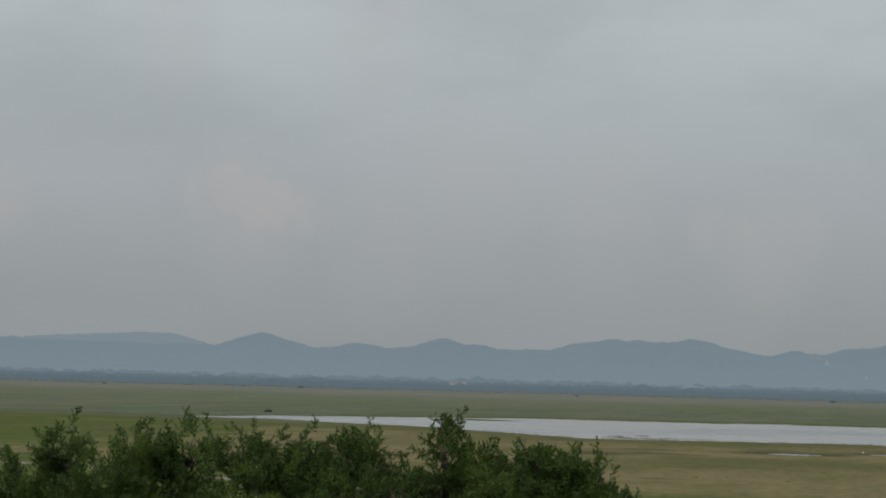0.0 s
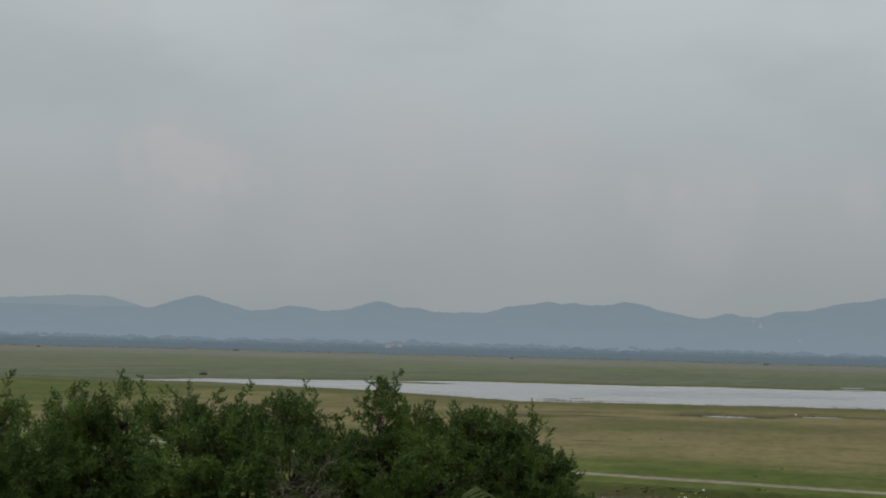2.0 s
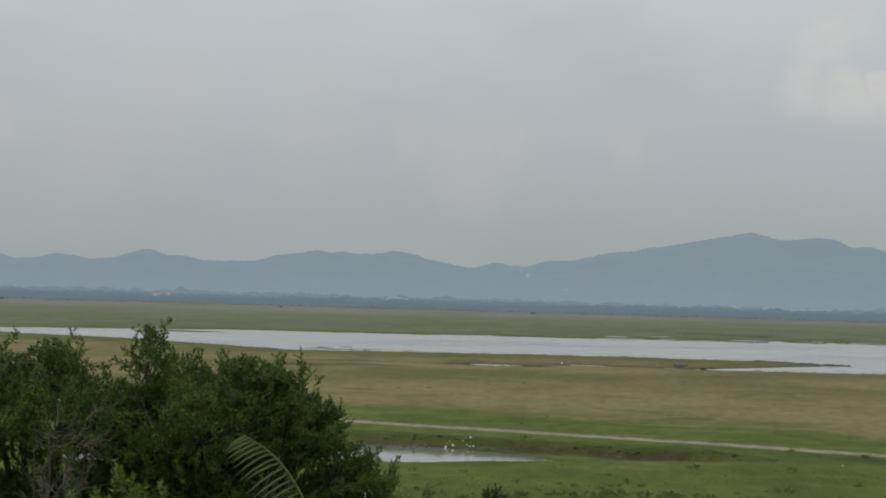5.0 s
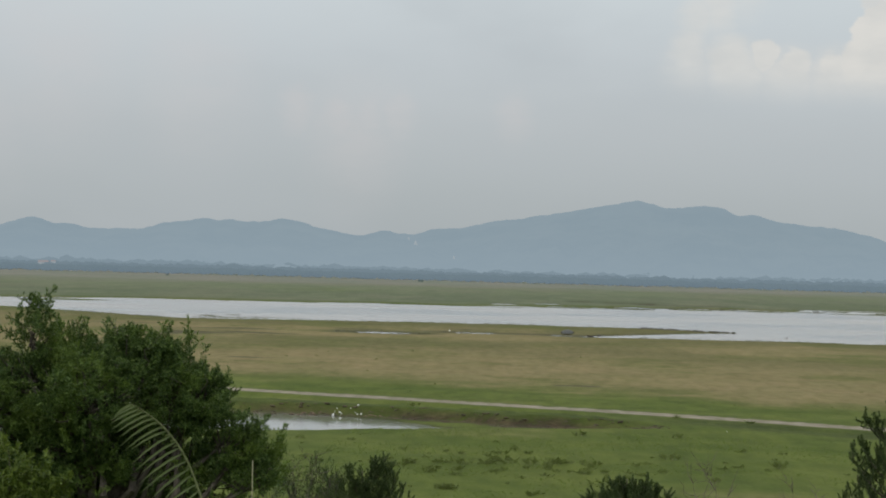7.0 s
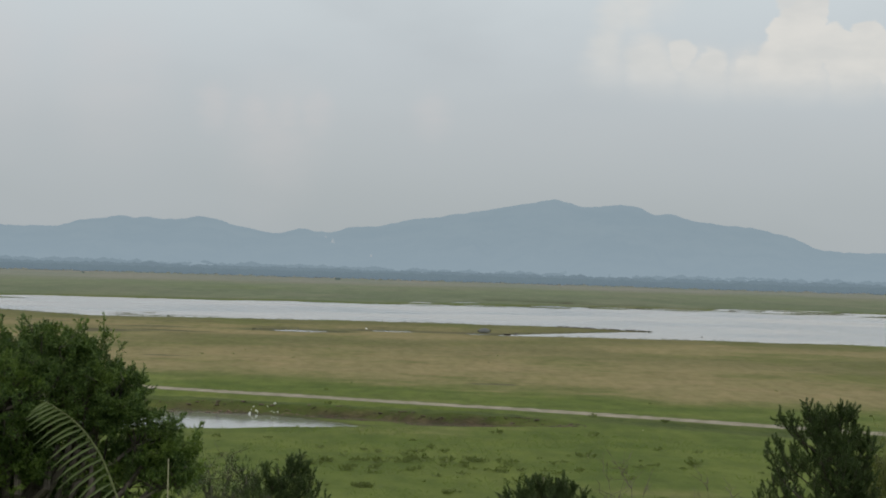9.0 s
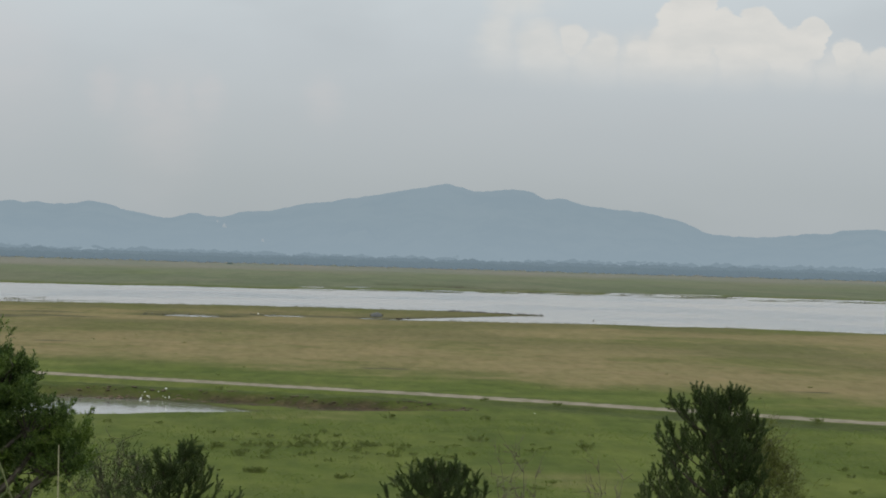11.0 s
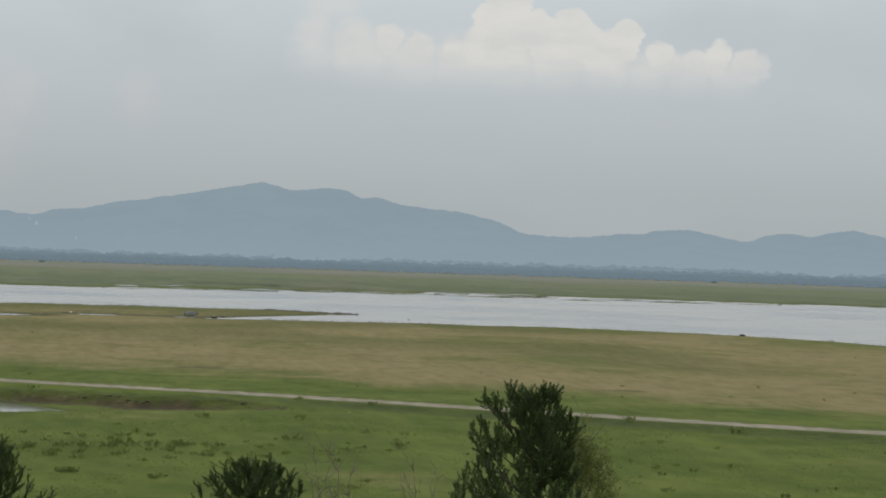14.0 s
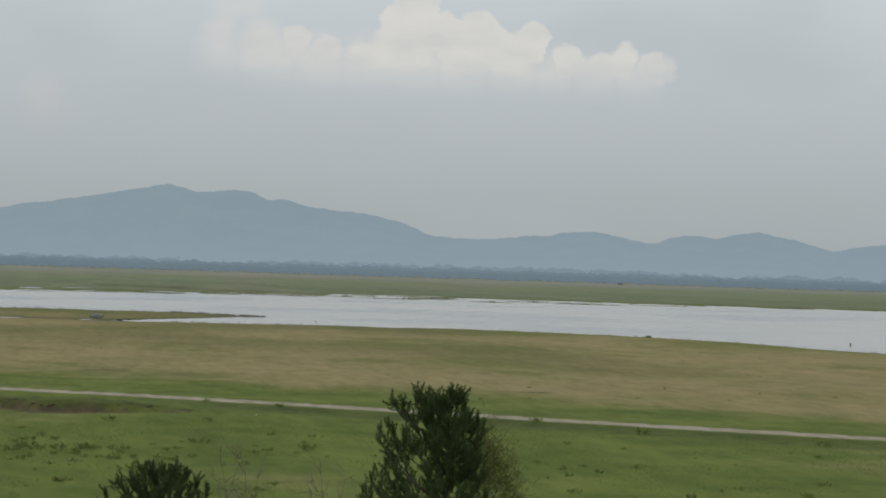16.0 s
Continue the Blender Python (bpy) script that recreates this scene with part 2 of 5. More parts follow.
def foliage_material(name, dark, mid, light, yellow=0.3):
    m, nt, b = material(name, 0.55, 0.3)
    geo = nd(nt, "ShaderNodeNewGeometry")
    isle = geo.outputs["Random Per Island"]
    patch = noise_of(nt, geo.outputs["Position"], 1.1, 3.0, 0.5)
    col = ramp(nt, isle, [(0.0, dark), (0.55, mid), (1.0, light)])
    warm = tuple(c * k for c, k in zip(light, (1.2, 1.18, 0.8)))
    col = mixc(nt, remap(nt, patch, 0.5, 0.72, 0.0, yellow), col, warm)
    put(nt, b.inputs["Base Color"], col)
    thin = nd(nt, "ShaderNodeBsdfTranslucent")
    put(nt, thin.inputs[0], mixc(nt, 0.5, col, warm))
    mx = nd(nt, "ShaderNodeMixShader")
    mx.inputs[0].default_value = 0.22
    put(nt, mx.inputs[1], b.outputs[0])
    put(nt, mx.inputs[2], thin.outputs[0])
    put(nt, nt.nodes["Material Output"].inputs[0], mx.outputs[0])
    return m


def plain_material(name, a, c, scale, rough=0.8, strength=0.3):
    m, nt, b = material(name, rough, 0.25)
    pos = nd(nt, "ShaderNodeTexCoord").outputs["Object"]
    n1 = noise_of(nt, pos, scale, 5.0, 0.6)
    n2 = noise_of(nt, pos, scale * 6, 3.0, 0.6)
    col = mixc(nt, remap(nt, n1, 0.3, 0.7), a, c)
    col = mixc(nt, remap(nt, n2, 0.5, 0.8, 0.0, 0.35), col, tuple(x * 0.55 for x in a))
    put(nt, b.inputs["Base Color"], col)
    bump(nt, b, n2, strength, 0.02)
    return m


def hazed_material(name, tone, tone_b, haze_glow, haze_share, scale, low=None):
    """Far country behind miles of humid air: a matt surface with the haze painted in as emission; low: share at the
    foot, and the height by which it thins.
    """
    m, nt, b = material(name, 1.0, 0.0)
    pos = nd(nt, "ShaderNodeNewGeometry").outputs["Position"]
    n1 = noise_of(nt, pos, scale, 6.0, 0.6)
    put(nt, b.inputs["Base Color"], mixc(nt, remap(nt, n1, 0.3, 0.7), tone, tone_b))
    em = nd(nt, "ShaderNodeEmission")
    put(nt, em.inputs[0], haze_glow)
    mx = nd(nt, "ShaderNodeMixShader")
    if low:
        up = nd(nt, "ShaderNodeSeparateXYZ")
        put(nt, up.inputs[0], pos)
        haze_share = remap(nt, up.outputs[2], 0.0, low[1], low[0], haze_share)
    put(nt, mx.inputs[0], haze_share)
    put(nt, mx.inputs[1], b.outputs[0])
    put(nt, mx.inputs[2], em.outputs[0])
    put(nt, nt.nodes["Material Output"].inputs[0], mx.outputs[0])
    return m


M_GROUND = ground_material()
M_LAKE = water_material("lake_water", (0.21, 0.20, 0.18), 0.35)
M_POND = water_material("pond_water", (0.16, 0.17, 0.15), 0.05, 0.05)
M_LEAF = foliage_material("tamarind_leaves", (0.017, 0.038, 0.010), (0.056, 0.102, 0.025), (0.150, 0.220, 0.052), 0.6)
M_LEAF_DARK = foliage_material("conifer_like_leaves", (0.024, 0.045, 0.015), (0.050, 0.080, 0.026), (0.092, 0.130, 0.042), 0.25)
M_LEAF_BRIGHT = foliage_material("young_leaves", (0.045, 0.075, 0.012), (0.085, 0.13, 0.02), (0.15, 0.20, 0.035), 0.3)
M_LEAF_WISP = foliage_material("thin_olive_leaves", (0.075, 0.095, 0.024), (0.125, 0.148, 0.038), (0.175, 0.195, 0.055), 0.3)
M_WEED = foliage_material("weed_leaves", (0.076, 0.104, 0.026), (0.118, 0.155, 0.038), (0.17, 0.21, 0.055), 0.3)
# half of the bushes' tone is haze, given off as emission
M_BUSH = hazed_material("far_bushes", (0.04, 0.06, 0.03), (0.07, 0.09, 0.05), (0.13, 0.17, 0.18), 0.5, 0.5)
M_REED = foliage_material("reeds", (0.070, 0.075, 0.055), (0.105, 0.112, 0.080), (0.14, 0.145, 0.10), 0.3)
M_GRASS = foliage_material("meadow_grass", (0.095, 0.14, 0.032), (0.125, 0.18, 0.04), (0.17, 0.22, 0.055), 0.4)
M_STRAW = foliage_material("dry_grass", (0.13, 0.12, 0.05), (0.19, 0.165, 0.075), (0.25, 0.21, 0.10), 0.3)
M_PALM = foliage_material("palm_leaflets", (0.065, 0.090, 0.036), (0.105, 0.138, 0.058), (0.16, 0.195, 0.088), 0.2)
M_BARK = plain_material("bark", (0.05, 0.043, 0.033), (0.10, 0.088, 0.07), 9.0)
M_TWIG = plain_material("dead_twigs", (0.085, 0.070, 0.055), (0.16, 0.135, 0.11), 14.0)
M_STEM = plain_material("dry_stalk", (0.30, 0.29, 0.18), (0.38, 0.36, 0.24), 14.0)
M_RACHIS = plain_material("green_frond_stalk", (0.12, 0.14, 0.06), (0.19, 0.21, 0.10), 14.0)
M_ROCK = plain_material("dark_stone", (0.07, 0.068, 0.062), (0.13, 0.125, 0.115), 3.0)
M_WOOD = plain_material("wet_weathered_wood", (0.05, 0.043, 0.036), (0.10, 0.088, 0.075), 5.0)
M_TARP = plain_material("grey_tarpaulin", (0.09, 0.095, 0.092), (0.15, 0.155, 0.15), 4.0, 0.75)
M_CLAY = plain_material("red_clay", (0.105, 0.076, 0.050), (0.165, 0.118, 0.080), 5.0)
M_EARTH = plain_material("crumbled_earth", (0.030, 0.025, 0.017), (0.110, 0.084, 0.054), 0.5)
M_WHITE = plain_material("white_lump", (0.72, 0.72, 0.70), (0.82, 0.82, 0.80), 8.0, 0.6)
M_BLACK = plain_material("dark_litter", (0.04, 0.04, 0.04), (0.08, 0.075, 0.07), 8.0, 0.6)
# whitewash and tiles veiled by painted haze: the surfaces themselves emit it
M_WALL = hazed_material("far_whitewash", (0.35, 0.33, 0.31), (0.42, 0.40, 0.37), (0.275, 0.318, 0.345), 0.90, 0.3)
M_SHRINE = hazed_material("hill_whitewash", (0.5, 0.5, 0.48), (0.6, 0.6, 0.58), (0.30, 0.35, 0.385), 0.88, 0.3)
M_ROOF = hazed_material("far_clay_tiles", (0.30, 0.16, 0.12), (0.36, 0.20, 0.15), (0.265, 0.262, 0.280), 0.90, 0.3)
# hills and woods glow faintly to paint haze, paler with distance and towards the foot
M_HILL = hazed_material("forested_hills", (0.06, 0.085, 0.06), (0.15, 0.17, 0.13), (0.257, 0.330, 0.387), 0.86, 0.011, (0.93, 110))
M_HILL_FAR = hazed_material("remote_hills", (0.12, 0.15, 0.13), (0.16, 0.18, 0.16), (0.282, 0.350, 0.396), 0.89, 0.006)
M_WOODS = hazed_material("far_woods", (0.05, 0.075, 0.05), (0.10, 0.12, 0.08), (0.154, 0.209, 0.251), 0.86, 0.03)
M_WOODS_MID = hazed_material("middle_woods", (0.05, 0.075, 0.05), (0.10, 0.12, 0.08), (0.172, 0.230, 0.276), 0.88, 0.03)
M_WOODS_FAR = hazed_material("farther_woods", (0.06, 0.085, 0.06), (0.10, 0.12, 0.09), (0.208, 0.273, 0.324), 0.92, 0.02)


# ------------------------------------------------------------------ mesh helpers
class Buf:
    """Collects vertices and faces of one mesh."""

    def __init__(self):
        self.v, self.f, self.n = [], [], 0

    def add(self, verts, faces):
        verts = np.asarray(verts, float).reshape(-1, 3)
        self.v.append(verts)
        self.f.extend([tuple(int(i) + self.n for i in face) for face in faces])
        self.n += len(verts)

    def quads(self, verts):
        """Loose quads, four vertices each."""
        verts = np.asarray(verts, float).reshape(-1, 3)
        base = np.arange(len(verts)).reshape(-1, 4) + self.n
        self.v.append(verts)
        self.f.extend(map(tuple, base.tolist()))
        self.n += len(verts)

    def tris(self, verts):
        """Loose triangles, three vertices each."""
        verts = np.asarray(verts, float).reshape(-1, 3)
        base = np.arange(len(verts)).reshape(-1, 3) + self.n
        self.v.append(verts)
        self.f.extend(map(tuple, base.tolist()))
        self.n += len(verts)

    def mesh(self, name, mat, smooth=False):
        me = bpy.data.meshes.new(name)
        me.from_pydata(np.concatenate(self.v).tolist(), [], self.f)
        me.materials.append(mat)
        if smooth:
            me.polygons.foreach_set("use_smooth", [True] * len(me.polygons))
        me.update()
        return me


def part(name, buf, mat, parent=None, label="", smooth=False):
    ob = new(name, buf.mesh(name, mat, smooth))
    ob.parent = parent
    if label:
        ob["label"] = label
    return ob


def tube(buf, pts, radii, sides=6):
    """A tapered round branch along pts."""
    pts = np.asarray(pts, float)
    rings = []
    for i, p in enumerate(pts):
        d = pts[min(i + 1, len(pts) - 1)] - pts[max(i - 1, 0)]
        d = d / (np.linalg.norm(d) + 1e-9)
        a = np.cross(d, (0.3, 0.9, 0.1) if abs(d[2]) > 0.8 else (0, 0, 1.0))
        a /= np.linalg.norm(a)
        c = np.cross(d, a)
        ang = np.arange(sides) * 2 * math.pi / sides
        rings.append(p + radii[i] * (np.cos(ang)[:, None] * a + np.sin(ang)[:, None] * c))
    faces = []
    for i in range(len(pts) - 1):
        for k in range(sides):
            q = (k + 1) % sides
            faces.append((i * sides + k, i * sides + q, (i + 1) * sides + q, (i + 1) * sides + k))
    faces.append(tuple(range(sides))[::-1])
    faces.append(tuple((len(pts) - 1) * sides + k for k in range(sides)))
    buf.add(np.concatenate(rings), faces)


def bend(a, c, sag, rng, n=6, wob=0.06):
    """A slightly wavering line from a to c that bows upwards by sag."""
    a, c = np.asarray(a, float), np.asarray(c, float)
    t = np.linspace(0, 1, n)[:, None]
    p = a + (c - a) * t
    p[:, 2] += (sag * 4 * t * (1 - t))[:, 0]
    L = np.linalg.norm(c - a)
    w = rng.normal(0, wob * L, (n, 3))
    w[0] = w[-1] = 0
    return p + w


def smooth01(x, a, b):
    t = np.clip((x - a) / (b - a), 0, 1)
    return t * t * (3 - 2 * t)


def value_noise(x, y, seed):
    """Smooth lattice noise, -1 to 1."""
    def h(i, j):
        s = np.sin(i * 127.1 + j * 311.7 + seed * 74.7) * 43758.5453
        return (s - np.floor(s)) * 2 - 1
    i, j = np.floor(x), np.floor(y)
    u, v = x - i, y - j
    u, v = u * u * (3 - 2 * u), v * v * (3 - 2 * v)
    return (h(i, j) * (1 - u) + h(i + 1, j) * u) * (1 - v) + (h(i, j + 1) * (1 - u) + h(i + 1, j + 1) * u) * v


# ------------------------------------------------------------------ the lie of the land
# Shores of the lake as northing over easting (units of the plan)
NEAR_X = [-400, -170, -128, -109, -88, -77, -55, -43, -35, -22, 0, 14, 27, 34, 38, 40, 57, 71, 80, 87, 91, 96, 108, 140, 400]
NEAR_Y = [420, 420, 403, 404, 384, 378, 346, 329, 331, 336.5, 342, 340.5, 341, 331, 327, 289.5, 289.5, 283, 273, 261, 242, 234, 205, 180, 150]
FAR_X = [-400, -170, -128, -118, -89, -68, -38, 0, 20, 40, 60, 96, 113, 170, 220, 400]
FAR_Y = [415, 415, 404, 434, 470, 491, 497, 511, 528, 545, 560, 568, 577, 568, 556, 562]
INLET_X, INLET_S, INLET_N = [13, 20, 27, 34, 41], [285, 286.5, 287.5, 288, 289.5], [284, 297, 309, 321, 327]
# mud bars in the lake and pools on the flats: easting, northing, half lengths
BARS = [(-39.8, 346.5, 1.6, 2.2), (-36.6, 355, 1.3, 2), (-32.2, 344, 1.6, 2), (30, 533, 7, 3), (62, 546, 7, 3.5), (80, 551, 6, 3), (104, 549, 8, 4), (126, 545, 7, 3), (160, 541, 7, 3), (-80, 455, 8, 5), (-36, 338, 5, 2.2), (-29, 345, 4, 1.6), (21, 520, 10, 3.5), (38, 525, 6, 4), (52, 537, 6, 5), (92, 535, 10, 3.5), (114, 523, 6, 3.5),
        (140, 534, 9, 4), (198, 555, 8, 4), (8, 505, 5, 2.5), (70, 538, 6, 3)]
POOLS = [(-11, 280, 3.4, 3.2), (0.6, 289.5, 2.2, 1.5), (5.5, 289.5, 2.2, 1.0), (12, 288.6, 1.3, 1.2), (8, 549, 2.5, 7), (19.5, 569, 3, 7), (29.5, 629, 4, 9), (44, 622, 8, 10), (51, 603, 6, 8), (63, 607, 5, 8), (92, 583, 9, 7), (109, 596, 8, 7)]
# bare mud showing through the grass
MUD = [(-33, 253, 4.5, 3.6), (-30, 257, 5, 3.4), (-26, 260, 4, 3), (-47, 333, 3, 3), (-28, 347, 3, 2.5), (-22, 340, 3, 2), (-23, 259, 4, 1.6), (-2, 288.5, 7, 2.2), (5, 290, 5, 2.0), (-18, 191, 2, 1.4), (33.5, 141.5, 1.6, 0.8), (-8, 277.0, 5, 1.2), (7.5, 157.5, 1.4, 1.2)]
POND_X, POND_S, POND_N = [-26, -23, -20, -15, -8, -4, -1.2, 1.4], [107, 104.3, 104.8, 106.9, 110.0, 111.8, 113.0, 114.6], [105, 114, 119.5, 122.5, 122.9, 119.6, 115.0, 114.3]
BANK_X, BANK_Y = [-30, -10, -3, 2, 7, 12], [118.0, 124.7, 122.3, 118.5, 117.8, 118.0]
ROAD_X = [-400, -60, -14.3, -9, -5, 0, 4, 7.5, 11, 14.2, 20.5, 29, 33.9, 42.5, 90, 400]
ROAD_Y = [400, 171, 140.2, 137.3, 135.3, 132.3, 130.1, 128.3, 126.1, 124.1, 119.6, 113.4, 110.2, 104.6, 72, -140]


def lie(x, y):
    """Height and ground cover at every place."""
    knoll = np.hypot(x, y)
    x, y = x / PLAN, y / PLAN
    r = np.hypot(x, y)
    wob = 1.6 * value_noise(x / 7, y / 40, 1) + 0.8 * value_noise(x / 2.3, y / 12, 2)
    near = np.interp(x, NEAR_X, NEAR_Y) + wob
    far = np.interp(x, FAR_X, FAR_Y) + 4 * wob + 7 * value_noise(x / 4, x * 0, 15) * smooth01(x, 0, 25)
    lake = np.minimum(y - near, far - y)
    inlet = np.minimum(y - np.interp(x, INLET_X, INLET_S) - 0.4 * wob, np.interp(x, INLET_X, INLET_N) - y + 0.6 * wob)
    inlet = np.where((x > 13) & (x < 41), inlet, -50)
    lake = np.maximum(lake, inlet)
    for cx, cy, a, c in BARS:
        c = c * 1.5 if cy > 400 else c
        d = np.hypot((x - cx) / a, (y - cy) / c) + 0.25 * value_noise(x / 2, y / 5, 3)
        lake = np.minimum(lake, (d - 1) * c)
    for cx, cy, a, c in POOLS:
        d = np.hypot((x - cx) / a, (y - cy) / c) + 0.3 * value_noise(x / 1.5, y / 4, 4)
        lake = np.maximum(lake, (1 - d) * c)
    lake = np.where(r < 200, -60, lake)
    pn, ps = np.interp(x, POND_X, POND_N), np.interp(x, POND_X, POND_S)
    pw = 0.35 * value_noise(x / 1.1, y / 1.5, 5)
    pond = np.minimum(y - ps + pw, pn - y + pw)
    pond = np.where((x > -26) & (x < 1.4), pond, -30)
    z = 0.20 + 0.05 * value_noise(x / 9, y / 9, 6) + 0.03 * value_noise(x / 2.5, y / 2.5, 7)
    z = z + 0.02 * value_noise(x / 0.7, y / 0.7, 8) * (r < 160)
    # gentle beach
    rise = np.clip(-lake / 12.0, 0, 1)
    z = np.where(lake > 0, -0.04 - np.minimum(lake * 0.04, 0.9), 0.015 + (z - 0.015) * rise)
    # pond basin: low on its own floor, with an earthen bank behind it
    bank = np.interp(x, BANK_X, BANK_Y) + 0.5 * value_noise(x / 1.3, x / 5, 9)
    front = np.where(x < -1.2, ps, np.interp(x, [-1.2, 4, 9, 12], [113, 114.8, 116.6, 117.6]))
    fade = smooth01(x, 11, 6) * smooth01(x, -32, -26)
    inside = smooth01(y, front - 1.5, front + 0.4) * smooth01(y, bank + 0.2, bank - 1.0) * fade
    z = z * (1 - inside) + 0.05 * inside
    z = np.where(pond > 0, -0.04 - np.minimum(pond * 0.12, 0.6), z)
    lip = smooth01(y, bank - 0.6, bank + 0.3) * smooth01(y, bank + 8, bank + 1.5) * fade
    z = z + (0.32 + 0.10 * value_noise(x / 1.1, y / 0.7, 31)) * lip
    # the track lies on a low bed
    ry = np.interp(x, ROAD_X, ROAD_Y)
    slope = np.interp(x, [-60, -14, 20, 42], [0.55, 0.57, 0.58, 0.6])
    off = (y - ry) / np.hypot(1, slope) + 0.18 * value_noise(x / 3, y / 3, 10)
    bed = smooth01(np.abs(off), 3.6, 1.9)
    z = z * (1 - bed) + 0.30 * bed
    z = z - 0.03 * smooth01(np.abs(np.abs(off) - 0.8), 0.35, 0.0) * bed
    # the hillside on which the camera stands, with a shelf of ground where the trees grow
    z = z * PLAN + 8.2 * smooth01(knoll, 112, 48) + 5.8 * smooth01(knoll, 24, 3.5)
    # ground cover
    road = smooth01(np.abs(off), 1.5, 0.95)
    strip = (y - ry) / np.maximum(near - ry, 1)
    dry = smooth01(strip, 0.02, 0.16) * smooth01(strip, 1.25, 0.7) * 0.80
    dry = dry + 0.14 * smooth01(y - ry, -4, -12) * smooth01(value_noise(x / 12, y / 16, 11), 0.1, 0.8)
    dry = np.where(y < near, dry, 0.15) * (0.05 + 0.95 * smooth01(x, -112, -62))
    marsh = smooth01(y - far, 0, 30)
    marsh = np.maximum(marsh, smooth01(strip, 0.82, 0.98) * smooth01(x, -60, -130))
    # grows with distance past the far shore: sedge with haze in its colour
    hazed_sedge = smooth01(y - far, 330, 760)
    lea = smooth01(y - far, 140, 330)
    shore = np.where(lake > 0, 1.0, smooth01(-lake, 7.0, 0.5) * np.where(y > near + 60, 0.35, 0.75))
    shore = np.maximum(shore, np.where(pond > 0, 1.0, smooth01(-pond, 0.9, 0.1) * 0.6))
    ditch = smooth01(value_noise(x / 14, y / 5, 12), 0.45, 0.8) * smooth01(y, 268, 280) * smooth01(y, 318, 300) * smooth01(x, 20, 10) * smooth01(x, -60, -50)
    for cx, cy, a, c in MUD:
        d = np.hypot((x - cx) / a, (y - cy) / c) + 0.5 * value_noise(x / 2.2, y / 3.5, 18)
        ditch = np.maximum(ditch, smooth01(d, 1.1, 0.6))
    wet = np.maximum(shore, ditch * 0.85)
    earth = smooth01(y, bank - 3.4, bank - 1.8) * smooth01(y, bank + 0.3, bank - 0.5) * (0.55 + 0.45 * smooth01(x, -7, -2)) * fade * (0.8 + 0.75 * value_noise(x / 1.6, y / 0.9, 13))
    rank = smooth01(off, -1.3, -2.2) * smooth01(off, -7.5, -4.5) * smooth01(x, 3, 16)
    rank = np.maximum(rank, smooth01(y, bank - 0.6, bank + 0.2) * smooth01(y, bank + 4.5, bank + 1.5) * fade)
    rank = np.maximum(rank, smooth01(y - near, -5, -1) * (y < near) * 0.65)
    rushes = np.maximum(smooth01(strip, 0.72, 0.92), 0.8 * smooth01(value_noise(x / 16, y / 30, 21), 0.05, 0.5) * smooth01(strip, 0.25, 0.5)) * (y < near + 3) * smooth01(x, 75, 45)
    return z, lake, dict(lea=lea, rushes=rushes, rank=rank, road=road, dry=dry, marsh=marsh, hazed_sedge=hazed_sedge, wet=np.clip(wet, 0, 1), earth=np.clip(earth, 0, 1))


def build_ground():
    b = np.concatenate([np.arange(-180, -26, 7.0), np.arange(-25, 25.001, 0.108), np.arange(32, 180, 7.0)])
    r = np.concatenate([np.arange(1.0, 30, 1.5), np.arange(30, 120, 3.0), np.arange(120, 300, 1.2),
                        300 * 1.0065 ** np.arange(0, 220), 1250 * 1.045 ** np.arange(0, 32)])
    bb, rr = np.meshgrid(np.radians(b), r)
    x, y = rr * np.sin(bb), rr * np.cos(bb)
    z, _, cover = lie(x, y)
    nr, nb = x.shape
    v = np.stack([x, y, z], -1).reshape(-1, 3)
    v = np.concatenate([v, [[0, 0, 14.4]]])
    i = np.arange(nr * nb).reshape(nr, nb)
    j = np.roll(i, -1, 1)
    q = np.stack([i[:-1], j[:-1], j[1:], i[1:]], -1).reshape(-1, 4)[:, ::-1]
    cap = [(nr * nb, int(j[0, k]), int(i[0, k])) for k in range(nb)]
    me = bpy.data.meshes.new("ground")
    me.from_pydata(v.tolist(), [], q.tolist() + [c[::-1] for c in cap])
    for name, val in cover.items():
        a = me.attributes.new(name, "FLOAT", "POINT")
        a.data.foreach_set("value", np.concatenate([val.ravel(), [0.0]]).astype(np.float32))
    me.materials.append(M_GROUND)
    me.polygons.foreach_set("use_smooth", [True] * len(me.polygons))
    me.update()
    ob = new("ground", me)
    tagged(ob, "flat green and straw-coloured grazing meadow with muddy shores", "meadow", kind="structure")


build_ground()


def ground_z(x, y):
    return float(lie(np.array([float(x)]), np.array([float(y)]))[0][0])


def place(bearing, dist):
    a = radians(bearing)
    return dist * math.sin(a), dist * math.cos(a)


def sheet(name, x0, x1, y0, y1, nx, ny, mat, label):
    gx, gy = np.meshgrid(np.linspace(x0, x1, nx), np.linspace(y0, y1, ny))
    buf = Buf()
    i = np.arange(nx * ny).reshape(ny, nx)
    q = np.stack([i[:-1, :-1], i[:-1, 1:], i[1:, 1:], i[1:, :-1]], -1).reshape(-1, 4)
    buf.add(np.stack([gx, gy, gx * 0], -1).reshape(-1, 3), q.tolist())
    return tagged(part(name, buf, mat), label, "water", kind="structure")


sheet("water_lake", -840, 840, 410, 1200, 40, 20, M_LAKE, "broad shallow lake with pale grey rippled water")
sheet("water_pond", -54, 3, 208, 252, 12, 12, M_POND, "small still pond beside the dirt track")


